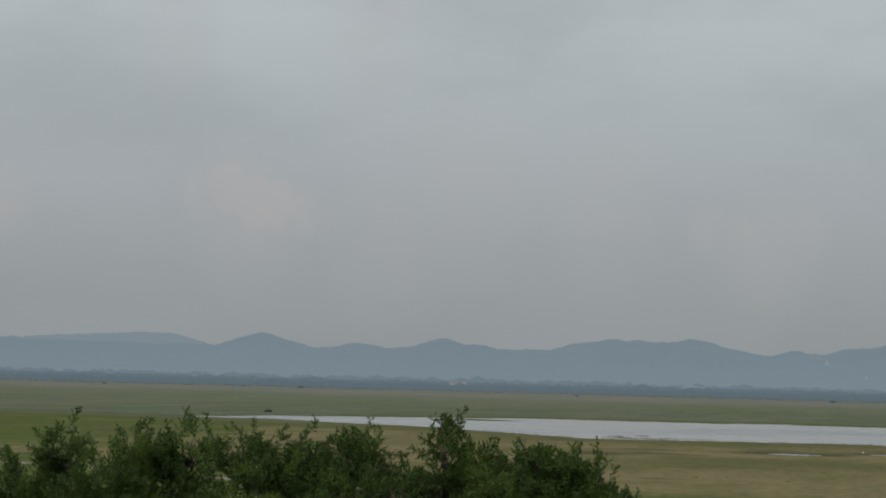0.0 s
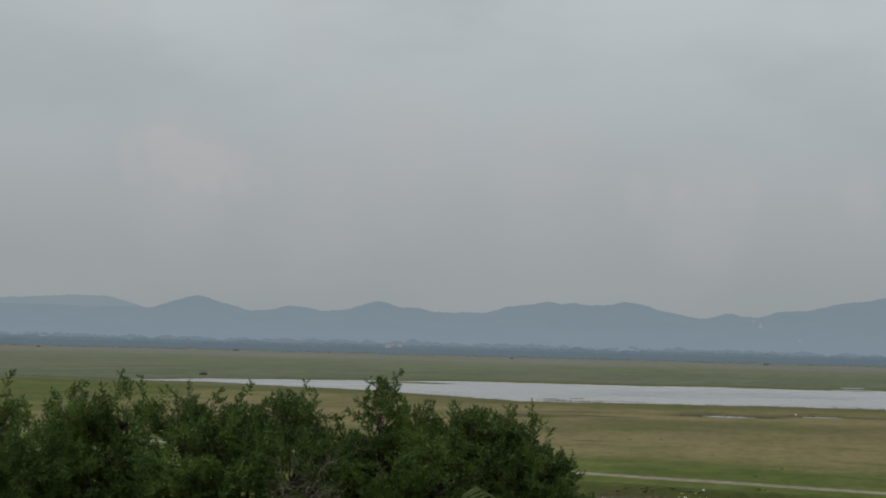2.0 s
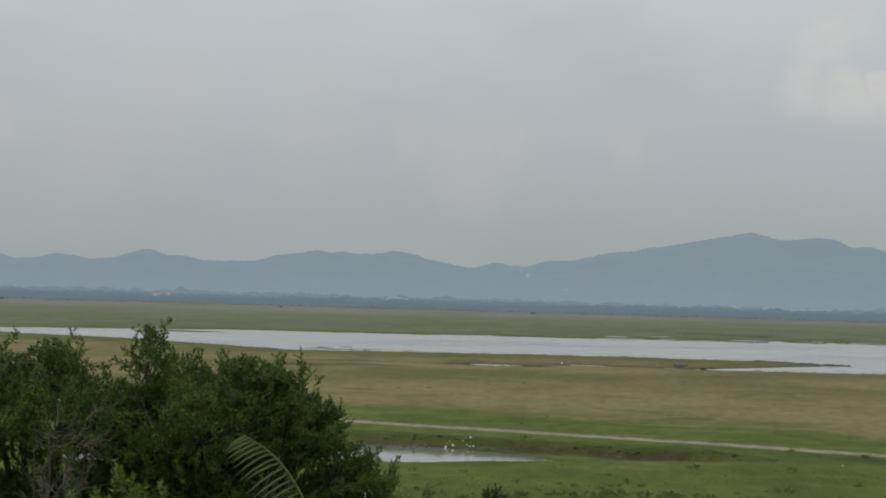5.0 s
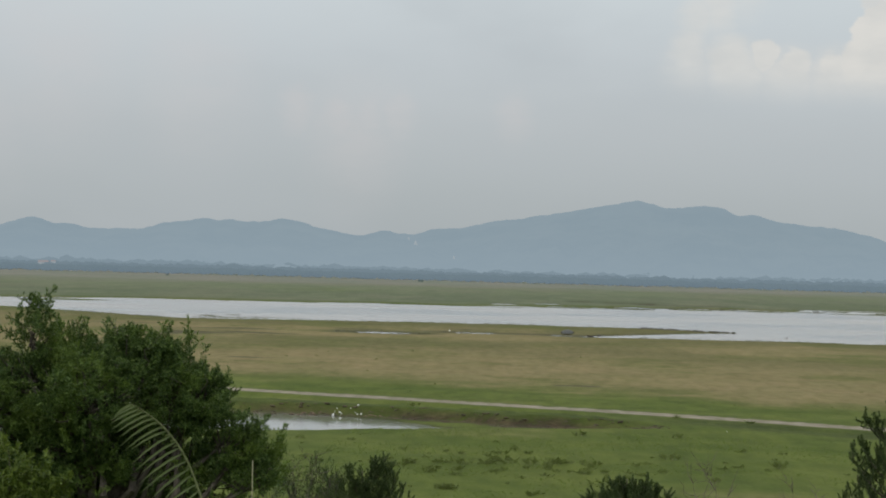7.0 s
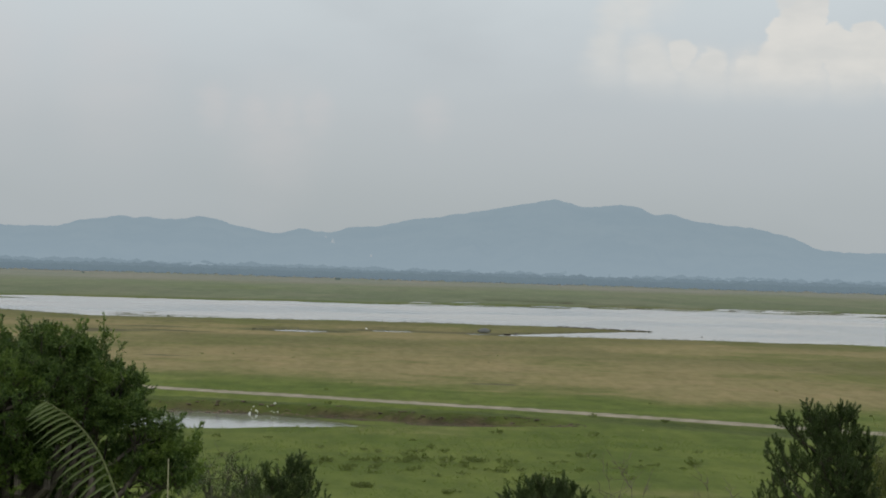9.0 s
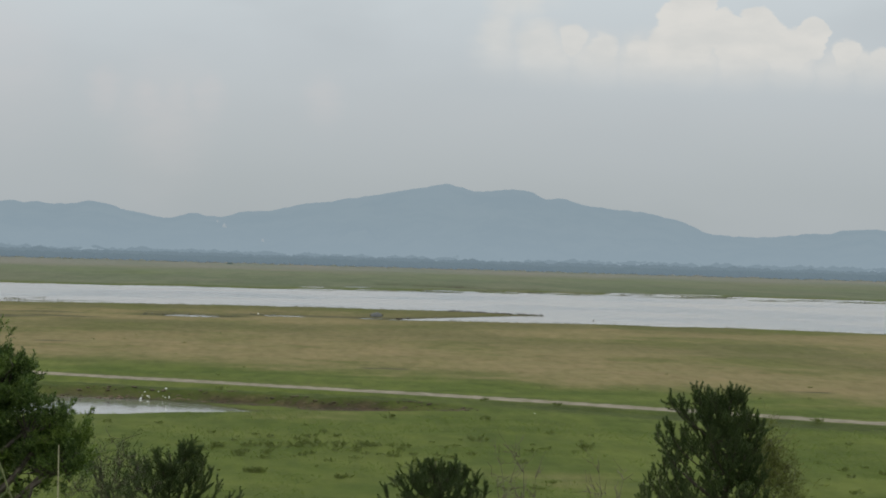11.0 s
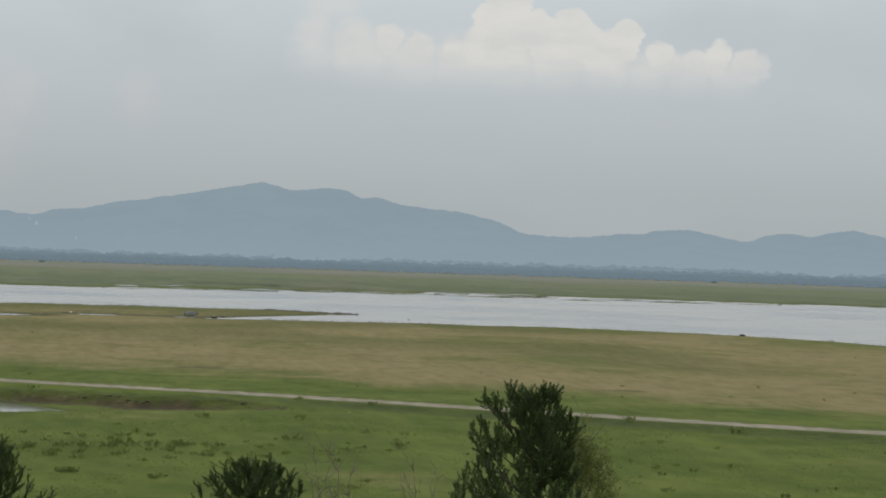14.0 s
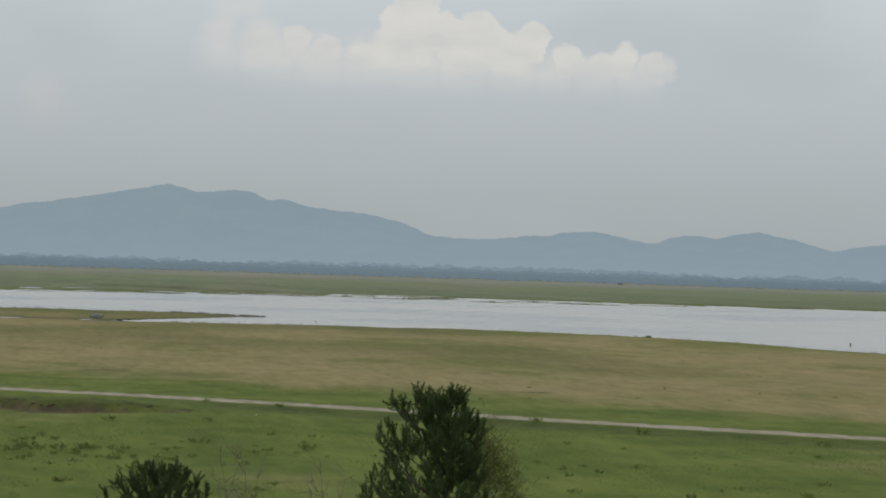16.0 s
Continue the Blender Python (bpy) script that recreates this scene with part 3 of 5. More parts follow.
# ------------------------------------------------------------------ hills and far woods
# crest of the range: bearing and angular height, both in degrees
CREST_WEST = [(-40, 0.7), (-30, 0.8), (-17.4, 0.72), (-16.7, 0.72), (-16.3, 0.84), (-16.0, 0.95), (-15.5, 1.08), (-15.1, 0.98), (-14.5, 0.78), (-14.1, 0.69), (-13.7, 0.73), (-13.25, 0.87),
              (-12.85, 0.85), (-12.35, 0.75), (-11.9, 0.78), (-11.5, 0.89), (-11.05, 1.05), (-10.65, 0.97), (-10.4, 0.88), (-10.0, 0.91), (-9.6, 0.79), (-8.2, 0.83), (-7.7, 1.0)]
CREST = [(-7.1, 1.03), (-6.74, 1.15), (-6.38, 1.05), (-6.0, 1.12), (-5.7, 1.06), (-5.2, 1.1), (-4.6, 1.18), (-4.1, 1.03), (-3.5, 0.88), (-2.9, 0.78), (-2.2, 0.95), (-1.6, 0.82), (-0.92, 1.03), (-0.25, 1.05), (0.36, 1.21),
         (1.06, 1.29), (2.4, 1.53), (3.2, 1.68), (4.15, 1.88), (4.9, 1.64), (5.6, 1.77), (6.25, 1.73), (6.6, 1.50), (7.1, 1.58), (7.65, 1.39), (8.4, 1.31), (9.1, 1.28), (10.15, 1.03), (10.75, 0.76), (12.0, 0.72), (12.5, 0.75)]
CREST_EAST = [(12.5, 0.75), (13.2, 0.85), (13.65, 0.83), (14.05, 0.97), (14.8, 1.0), (15.5, 0.88), (16.2, 0.72), (17.1, 0.99), (17.9, 0.9), (18.9, 1.11), (19.7, 0.95),
              (20.75, 0.66), (21.5, 0.81), (22.0, 0.85), (24, 1.0), (30, 0.8), (40, 0.9)]


def range_of_hills(name, crest, d0, d1, mat, label, rough=0.03):
    """Wooded hills that climb from d0 to a crest at d1 and fall behind it."""
    rows = np.concatenate([np.linspace(0, 1, 30), [1.06, 1.14, 1.25]])
    b = np.arange(crest[0][0], crest[-1][0] + 0.01, 0.06)
    cb, ch = np.array(crest).T
    h = np.interp(b, cb, ch)
    k = np.exp(-0.5 * (np.arange(-7, 8) / 2.1) ** 2)
    h = np.convolve(np.pad(h, 7, mode="edge"), k / k.sum(), "valid")
    h = h + 0.012 * value_noise(b * 2.3, b * 0, 21) + 0.016 * value_noise(b * 5.3, b * 0, 22) + 0.010 * value_noise(b * 13, b * 0, 27)
    bb, tt = np.meshgrid(b, rows)
    dist = d0 + (d1 - d0) * tt
    top = EYE.z + d1 * np.tan(np.radians(h))[None, :]
    shape = np.where(tt <= 1, 0.18 * tt + 0.82 * tt ** 1.7, np.clip(1 - (tt - 1) * 2.2, 0, 1))
    spur = value_noise(bb * 1.3 + tt * 1.1, tt * 2.2, 23) + 0.5 * value_noise(bb * 3.3 - tt * 2, tt * 4, 24) + 0.25 * value_noise(bb * 8, tt * 9, 25)
    z = top * np.clip(shape + 0.10 * spur * np.sin(np.clip(tt, 0, 1) * math.pi), 0, 1.0)
    z = z + rough * 60 * value_noise(bb * 22, tt * 30, 26) * (tt < 0.97)
    x, y = dist * np.sin(np.radians(bb)), dist * np.cos(np.radians(bb))
    buf = Buf()
    i = np.arange(x.size).reshape(x.shape)
    q = np.stack([i[:-1, :-1], i[:-1, 1:], i[1:, 1:], i[1:, :-1]], -1).reshape(-1, 4)
    buf.add(np.stack([x, y, z], -1).reshape(-1, 3), q.tolist())
    return tagged(part(name, buf, mat, smooth=True), label, "hills", kind="structure")


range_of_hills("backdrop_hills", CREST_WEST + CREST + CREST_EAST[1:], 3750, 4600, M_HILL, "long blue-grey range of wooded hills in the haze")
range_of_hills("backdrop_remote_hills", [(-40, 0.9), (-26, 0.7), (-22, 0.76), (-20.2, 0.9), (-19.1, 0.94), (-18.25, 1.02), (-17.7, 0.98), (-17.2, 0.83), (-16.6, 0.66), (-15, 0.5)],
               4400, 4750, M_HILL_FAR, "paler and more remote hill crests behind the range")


def blob(rng, squash=0.8):
    """A lumpy leafy mass as seen from miles away."""
    bm = bmesh.new()
    bmesh.ops.create_icosphere(bm, subdivisions=1, radius=1.0)
    for v in bm.verts:
        v.co *= 0.7 + 0.55 * rng.random()
        v.co.z *= squash
    vs = np.array([v.co[:] for v in bm.verts])
    fs = [[v.index for v in f.verts] for f in bm.faces]
    bm.free()
    return vs, fs


def far_woods(name, d0, d1, count, h0, h1, mat, label, seed):
    rng = np.random.default_rng(seed)
    shapes = [blob(rng) for _ in range(8)]
    buf = Buf()
    for _ in range(count):
        bearing = rng.uniform(-28, 28)
        dist = rng.uniform(d0, d1)
        x, y = place(bearing, dist)
        tall = rng.uniform(h0, h1) * (0.92 + 0.14 * (0.5 + 0.5 * float(value_noise(np.array(bearing * 1.7), np.array(dist / 300), seed))))
        if rng.random() < 0.02:
            tall *= 1.18
        tube(buf, [(x, y, 0.0), (x, y, tall * 0.5)], [0.5, 0.3], 4)
        for k in range(2):
            vs, fs = shapes[rng.integers(8)]
            w = tall * rng.uniform(0.45, 0.85)
            off = np.array([x + rng.normal(0, tall * 0.3), y + rng.normal(0, tall * 0.3), tall * rng.uniform(0.38, 0.58)])
            buf.add(vs * (w, w, tall * 0.42) + off, fs)
    ob = part(name, buf, mat)
    return tagged(ob, label, "woods", kind="stuff")


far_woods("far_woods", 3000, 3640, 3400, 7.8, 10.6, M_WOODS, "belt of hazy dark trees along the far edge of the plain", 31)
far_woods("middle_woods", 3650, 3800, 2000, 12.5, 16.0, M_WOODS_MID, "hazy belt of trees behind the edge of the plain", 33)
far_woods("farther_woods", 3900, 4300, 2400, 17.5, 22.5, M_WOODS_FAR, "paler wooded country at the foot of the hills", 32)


BUSH_SHAPES = []
for k in range(3):
    vs, fs = blob(np.random.default_rng(300 + k), 0.75)
    bb = Buf()
    for q in range(4):
        o = np.random.default_rng(310 + 7 * k + q)
        bb.add(vs * o.uniform(0.5, 0.8) + (o.normal(0, 0.55), o.normal(0, 0.4), 0.45), fs)
    BUSH_SHAPES.append(bb.mesh("far_bush", M_BUSH))
rng = np.random.default_rng(35)
for k in range(5):
    bush = new("far_bush", BUSH_SHAPES[k % 3])
    bx, by = place((-19.4, -14.5, -7.6, -1.25, 15.5)[k], rng.uniform(2660, 2940))
    w = rng.uniform(1.6, 2.8)
    bush.matrix_world = Matrix.LocRotScale((bx, by, ground_z(bx, by) - 0.05), Euler((0, 0, k)), (w * 1.3, w, w))
    tagged(bush, "lone dark bush on the far side of the lake", "bush", "bushes on the far meadow")


def box(buf, x0, x1, y0, y1, z0, z1):
    v = [(x0, y0, z0), (x1, y0, z0), (x1, y1, z0), (x0, y1, z0), (x0, y0, z1), (x1, y0, z1), (x1, y1, z1), (x0, y1, z1)]
    buf.add(v, [(3, 2, 1, 0), (4, 5, 6, 7), (0, 1, 5, 4), (1, 2, 6, 5), (2, 3, 7, 6), (3, 0, 4, 7)])


def far_house(bearing, dist, w, h, ridge, base, label):
    x, y = place(bearing, dist)
    e = new("house")
    e.location = (x, y, base)
    walls = Buf()
    box(walls, -w / 2, w / 2, -5, 5, -1.5, h)
    part("wall", walls, M_WALL, e)
    roof = Buf()
    roof.add([(-w / 2 - .8, -6.0, h - 0.02), (w / 2 + .8, -6.0, h - 0.02), (w / 2 + .8, 6.0, h - 0.02), (-w / 2 - .8, 6.0, h - 0.02), (-w / 2, 0, ridge), (w / 2, 0, ridge)],
             [(0, 1, 5, 4), (2, 3, 4, 5), (1, 2, 5), (3, 0, 4), (3, 2, 1, 0)])
    part("roof", roof, M_ROOF, e, "faded red pitched roof")
    tagged(e, label, "house", "houses across the lake")


far_house(-10.42, 3655, 6.5, 12.0, 13.4, 0.4, "small whitewashed house among far woods")
far_house(-10.66, 3655, 15, 10.2, 13.2, 0.4, "long house with a red roof among far woods")



def white_shrine(bearing, dist, z, h):
    x, y = place(bearing, dist)
    e = new("hill_shrine")
    e.location = (x, y, z)
    buf = Buf()
    prof = [(0.42, 0), (0.42, 0.12), (0.32, 0.14), (0.3, 0.4), (0.2, 0.55), (0.08, 0.7), (0.02, 1.0)]
    tube(buf, [(0, 0, q * h) for _, q in prof], [p * h for p, _ in prof], 12)
    part("spire", buf, M_SHRINE, e)
    foot = Buf()
    tube(foot, [(0, 0, -12), (0, 0, 0.05)], [h * 0.55, h * 0.5], 8)
    part("terrace", foot, M_SHRINE, e)
    tagged(e, "small white shrine standing on a wooded hillside", "shrine", "white buildings on the hills")


def hill_z(bearing, dist):
    """Where the hillside lies at that place."""
    hit = scene.ray_cast(bpy.context.evaluated_depsgraph_get(), Vector((*place(bearing, dist), 900.0)), Vector((0, 0, -1)))
    return hit[1].z if hit[0] else 28.0


def shrine_at(bearing, elev, h):
    """Sets a shrine where the hillside reaches that elevation angle."""
    for dist in range(3780, 4600, 20):
        z = hill_z(bearing, dist)
        if math.degrees(math.atan2(z - EYE.z, dist)) >= elev:
            break
    white_shrine(bearing, dist, z, h)


shrine_at(-1.42, 0.60, 9)
shrine_at(-0.45, 0.27, 6)
shrine_at(-1.6, 0.72, 5)


# ------------------------------------------------------------------ plants
def leaf_tris(rng, base, axis, leaves, leaf_len, leaf_wid, spread):
    """Small leaves round a twig from base along axis: triangles."""
    L = np.linalg.norm(axis)
    ax = axis / L
    ref = np.cross(ax, rng.normal(0, 1, 3))
    ref /= np.linalg.norm(ref)
    oth = np.cross(ax, ref)
    out = []
    for k in range(leaves):
        s = (k + rng.random()) / leaves
        a = k * 2.4 + rng.normal(0, 0.5)
        tilt = spread * (1.2 - 0.7 * s) + rng.normal(0, 0.2)
        d = ax * math.cos(tilt) + (ref * math.cos(a) + oth * math.sin(a)) * math.sin(tilt)
        side = np.cross(d, rng.normal(0, 1, 3))
        side /= np.linalg.norm(side)
        q = leaf_len * rng.uniform(0.7, 1.25)
        w = leaf_wid * rng.uniform(0.75, 1.25)
        p = base + axis * (0.08 + 0.92 * s)
        out += [p - side * w, p + side * w, p + d * q]
    return out


def plume_template(rng, side_twigs, leaves, leaf_len, leaf_wid, twig_len, fan):
    """A leafy branchlet of unit length along z: a curved axis with side twigs, all set with small leaves."""
    out = []
    bow = rng.normal(0, 0.10, 2)

    def axis_at(s):
        return np.array([bow[0] * s * s * 1.5, bow[1] * s * s * 1.5, s])
    for k in range(side_twigs):
        s = 0.12 + 0.80 * k / max(side_twigs - 1, 1)
        a = k * 2.4 + rng.normal(0, 0.5)
        t = twig_len * (1.15 - 0.75 * s) * rng.uniform(0.65, 1.25)
        f = fan * rng.uniform(0.75, 1.25)
        d = np.array([math.cos(a) * math.sin(f), math.sin(a) * math.sin(f), math.cos(f)])
        out += leaf_tris(rng, axis_at(s), d * t, leaves, leaf_len, leaf_wid, 1.0)
    out += leaf_tris(rng, axis_at(0.45), axis_at(1.0) - axis_at(0.45), int(leaves * 1.6), leaf_len, leaf_wid, 0.8)
    return np.array(out)


def frames_of(dirs, rng):
    """Rotation matrices whose third column is each direction."""
    z = dirs / np.linalg.norm(dirs, axis=1)[:, None]
    ref = rng.normal(0, 1, z.shape)
    x = np.cross(ref, z)
    x /= np.linalg.norm(x, axis=1)[:, None]
    y = np.cross(z, x)
    return np.stack([x, y, z], -1)


def scatter(buf, templates, pos, dirs, length, rng, lift=0.15):
    """Sets one branchlet at every position; it bends a little upwards."""
    rot = frames_of(dirs, rng)
    pick = rng.integers(len(templates), size=len(pos))
    for t, tem in enumerate(templates):
        m = pick == t
        if not m.any():
            continue
        v = np.einsum("nij,kj->nki", rot[m], tem) * length[m][:, None, None]
        s = np.clip(tem[:, 2], 0, 2)
        v[:, :, 2] += (lift * s ** 2)[None, :] * length[m][:, None]
        buf.tris(v + pos[m][:, None, :])


RNG_T = np.random.default_rng(5)
PLUMES = [plume_template(RNG_T, 10, 12, 0.14, 0.025, 0.42, 0.8) for _ in range(8)]
FINGERS = [plume_template(RNG_T, 8, 16, 0.17, 0.020, 0.24, 0.7) for _ in range(6)]
THIN = [plume_template(RNG_T, 6, 8, 0.075, 0.012, 0.34, 0.7) for _ in range(5)]
BROAD = [plume_template(RNG_T, 6, 7, 0.26, 0.06, 0.32, 0.9) for _ in range(5)]
SMALL = [plume_template(RNG_T, 5, 9, 0.22, 0.04, 0.45, 0.8) for _ in range(5)]


def stem_to(buf, fork, end, r0, r1, rng, n=7, sides=6, wob=0.035):
    tube(buf, bend(fork, end, 0.0, rng, n, wob), np.linspace(r0, r1, n), sides)


def leafy_tree(name, x, y, lobes, trunk_r, mat, label, seed, density=1.0, shoot=(0.2, 0.42), up=0.3, templates=PLUMES, z0=0.0, group="trees below the viewpoint"):
    """lobes: centre (relative to the foot) and half sizes of the masses that make up the crown."""
    rng = np.random.default_rng(seed)
    e = new(name)
    e.location = (x, y, z0)
    mid = np.mean([l[:3] for l in lobes], 0)
    fork = np.array([mid[0] * 0.35, mid[1] * 0.35, min(l[2] - l[5] for l in lobes) * 0.72])
    tb = Buf()
    tube(tb, bend((0, 0, 0), fork, 0.0, rng, 7, 0.025), np.linspace(trunk_r * 1.25, trunk_r * 0.85, 7), 9)
    part("trunk", tb, M_BARK, e, smooth=True)
    crown = Buf()
    for lx, ly, lz, rx, ry, rz in lobes:
        c, rad = np.array([lx, ly, lz]), np.array([rx, ry, rz])
        lb = Buf()
        end = c - (0, 0, rz * 0.25)
        stem_to(lb, fork, end, trunk_r * 0.6, trunk_r * 0.16, rng)
        area = rx * rz + rx * ry + ry * rz
        n = max(8, int(126 * density * area))
        m = max(6, n // 8)
        uc = rng.normal(0, 1, (m, 3))
        uc /= np.linalg.norm(uc, axis=1)[:, None]
        rc = rng.uniform(0.3, 1.0, m) ** 0.5
        lump = 1 + 0.22 * value_noise(uc[:, 0] * 2.0 + seed, uc[:, 2] * 2.0 + uc[:, 1] * 1.3, seed)
        centre = c + uc * rad * np.minimum(rc * lump, 1.04)[:, None]
        lean = uc * (1, 1, 0.7) + (0, 0, up) + rng.normal(0, 0.3, (m, 3))
        k = rng.integers(m, size=n)
        pos = centre[k] + np.clip(rng.normal(0, 1, (n, 3)), -1.6, 1.6) * np.where(rng.random(n) < 0.3, 0.22, 0.12)[:, None]
        dirs = lean[k] + rng.normal(0, 0.55, (n, 3))
        L = rng.uniform(shoot[0], shoot[1], n) * np.where(rng.random(n) < 0.05, 1.35, 1.0)
        pos = pos - dirs / np.linalg.norm(dirs, axis=1)[:, None] * (L * 0.6)[:, None]
        scatter(crown, templates, pos, dirs, L, rng)
        for k in rng.choice(n, min(n, int(10 + 9 * area)), replace=False):
            tube(lb, bend(end + rng.normal(0, 0.1, 3) * rad, pos[k], -0.05, rng, 5, 0.05), np.linspace(trunk_r * 0.15, 0.006, 5), 4)
            d = dirs[k] / np.linalg.norm(dirs[k])
            tube(lb, [pos[k], pos[k] + d * L[k] * 0.9], [0.007, 0.003], 3)
        part("limb", lb, M_BARK, e)
    part("crown", crown, mat, e, "dense small leaves on feathery shoots")
    tagged(e, label, "tree", group)
    return e


def at_height(dist, elev):
    return EYE.z + dist * math.tan(radians(elev))


def tree_at(name, bearing, dist, lobes, drop=0.0, **kw):
    """lobes: bearing and elevation of the lobe's middle, distance beyond the tree, half width and half height in metres."""
    x, y = place(bearing, dist)
    foot = ground_z(x, y) - 0.03
    out = []
    for b, ev, dd, hw, hh in lobes:
        dd = dd + (1.1 if ev < -3.4 and hw > 0.6 else 0.0)
        lx, ly = place(b, dist + dd)
        out.append((lx - x, ly - y, at_height(dist + dd, ev - drop) - foot, hw, max(hw * 0.8, 0.4), hh))
    return leafy_tree(name, x, y, out, z0=foot, **kw)


def stiff_tree(name, bearing, dist, top, low, branches, trunk_r, mat, label, seed, tufts=9, finger=(0.2, 0.36), gap=0.25, templates=FINGERS,
               group="trees below the viewpoint", curve=0.55, fill=()):
    """A tree of separate ascending branches that turn upwards, each set with finger-like leafy shoots.
    branches: bearing and elevation of each branch's tip, and how far it leans towards the viewer."""
    rng = np.random.default_rng(seed)
    x, y = place(bearing, dist)
    foot = ground_z(x, y) - 0.03
    e = new(name)
    e.location = (x, y, foot)
    h_top, h_low = at_height(dist, top) - foot, at_height(dist, low) - foot
    tb = Buf()
    trunk = bend((0, 0, 0), (0.0, 0.0, h_top), 0.0, rng, 9, 0.006)
    tube(tb, trunk, np.linspace(trunk_r * 1.3, 0.012, 9), 8)
    part("trunk", tb, M_BARK, e, smooth=True)
    crown = Buf()
    for tb_, te_, lean in branches:
        tx, ty = place(tb_, dist - lean)
        tip = np.array([tx - x, ty - y, at_height(dist - lean, te_ - 0.30) - foot])
        reach = math.hypot(tip[0], tip[1])
        start = np.array([0, 0, max(tip[2] - reach * rng.uniform(0.45, 1.05) - 0.15, 0.55 * h_low)])
        knee = np.array([tip[0] * (1 - 0.25 * curve), tip[1] * (1 - 0.25 * curve), start[2] + (tip[2] - start[2]) * 0.42])
        t = np.linspace(0, 1, 10)[:, None]
        p = start * (1 - t) ** 2 + knee * 2 * t * (1 - t) + tip * t ** 2 + rng.normal(0, 0.012, (10, 3))
        lb = Buf()
        tube(lb, p, np.linspace(trunk_r * 0.2, 0.004, 10), 5)
        pos, dirs, L = [], [], []
        outer = tb_ - bearing < -0.9
        few, bare = (max(8, int(tufts * 0.6)), 0.5) if outer else (tufts, gap)
        for k in range(few):
            s = 1 - (1 - bare) * (k / few) ** 1.1
            i = min(int(s * 9), 8)
            q = p[i] + (p[i + 1] - p[i]) * (s * 9 - i)
            tan = p[i + 1] - p[i]
            tan = tan / np.linalg.norm(tan)
            d = tan * 0.75 + rng.normal(0, 0.48, 3) + (0, 0, 0.35)
            if k == 0:
                d = tan + (0, 0, 0.6)
            ln = rng.uniform(*finger)
            pos.append(q - tan * (0.1 if k == 0 else 0.0))
            dirs.append(d)
            L.append(ln)
            tube(lb, [q, q + d / np.linalg.norm(d) * ln * 0.8], [0.006, 0.002], 3)
        scatter(crown, templates, np.array(pos), np.array(dirs), np.array(L), rng, 0.22)
        part("limb", lb, M_BARK, e)
    for fb, fe, hw, hh, n in fill:
        fx, fy = place(fb, dist)
        u = rng.normal(0, 1, (n, 3))
        u *= (rng.random(n) ** 0.4 / np.linalg.norm(u, axis=1))[:, None]
        c = np.array([fx - x, fy - y, at_height(dist, fe) - foot])
        scatter(crown, templates, c + u * (hw, hw * 0.8, hh), u + rng.normal(0, 0.4, (n, 3)) + (0, 0, 0.9), rng.uniform(*finger, n), rng, 0.2)
    part("crown", crown, mat, e, "dark leaves packed on stiff upright shoots")
    tagged(e, label, "tree", group)
    return e


def dead_shrub(x, y, z_top, width, stems, label, seed, name="bare_shrub", mat=None, thick=0.034):
    rng = np.random.default_rng(seed)
    foot = ground_z(x, y) - 0.02
    e = new(name)
    e.location = (x, y, foot)
    H = z_top - foot
    for s in range(stems):
        b = Buf()
        a = rng.uniform(0, 2 * math.pi)
        tip = np.array([math.cos(a) * width * rng.uniform(0.1, 0.5), math.sin(a) * width * 0.4, H * rng.uniform(0.85, 1.0)])
        p = bend((rng.normal(0, 0.08), rng.normal(0, 0.08), 0), tip, 0.0, rng, 10, 0.018)
        tube(b, p, np.linspace(thick, 0.003, 10), 5)
        for k in range(5, 10):
            for q in range(3):
                d = np.array([rng.normal(0, 0.5), rng.normal(0, 0.5), rng.uniform(0.3, 0.9)]) * rng.uniform(0.2, 0.5)
                w = bend(p[k], p[k] + d, 0.0, rng, 5, 0.05)
                tube(b, w, np.linspace(0.006, 0.002, 5), 4)
                for g in range(2):
                    d2 = d * 0.4 + rng.normal(0, 0.09, 3)
                    tube(b, [w[2 + g], w[2 + g] + d2], [0.005, 0.002], 3)
        part("stem", b, M_TWIG if mat is None else mat, e)
    tagged(e, label, "shrub", "bare shrubs below the viewpoint")
    return e


# the thick stand of trees on the slope
tree_at("broadleaf_tree", -18.5, 40, [
    (-21.6, -2.75, 0.3, 0.8, 0.45), (-20.3, -2.0, 0.0, 0.55, 0.4), (-18.5, -1.95, 0.2, 0.55, 0.4), (-19.5, -3.0, -0.7, 1.0, 0.65), (-21.4, -4.4, -0.6, 1.1, 0.8),
    (-17.2, -1.95, 0.3, 0.55, 0.4), (-17.5, -3.6, -1.0, 1.0, 0.8), (-19.4, -5.2, -1.1, 1.2, 0.8), (-19.6, -4.0, -0.2, 0.9, 0.6), (-18.2, -4.3, -0.2, 0.8, 0.6), (-20.2, -4.6, 0.0, 0.8, 0.6), (-18.3, -2.6, 0.2, 0.8, 0.5), (-16.7, -3.7, -0.3, 0.75, 0.65), (-16.6, -4.8, -0.5, 0.8, 0.7), (-20.8, -3.2, 0.0, 0.8, 0.6), (-17.4, -5.3, -0.8, 1.0, 0.7)],
    trunk_r=0.17, mat=M_LEAF, label="dense dark green broadleaf tree with small leaves on the slope", seed=41, drop=0.15, density=1.1)
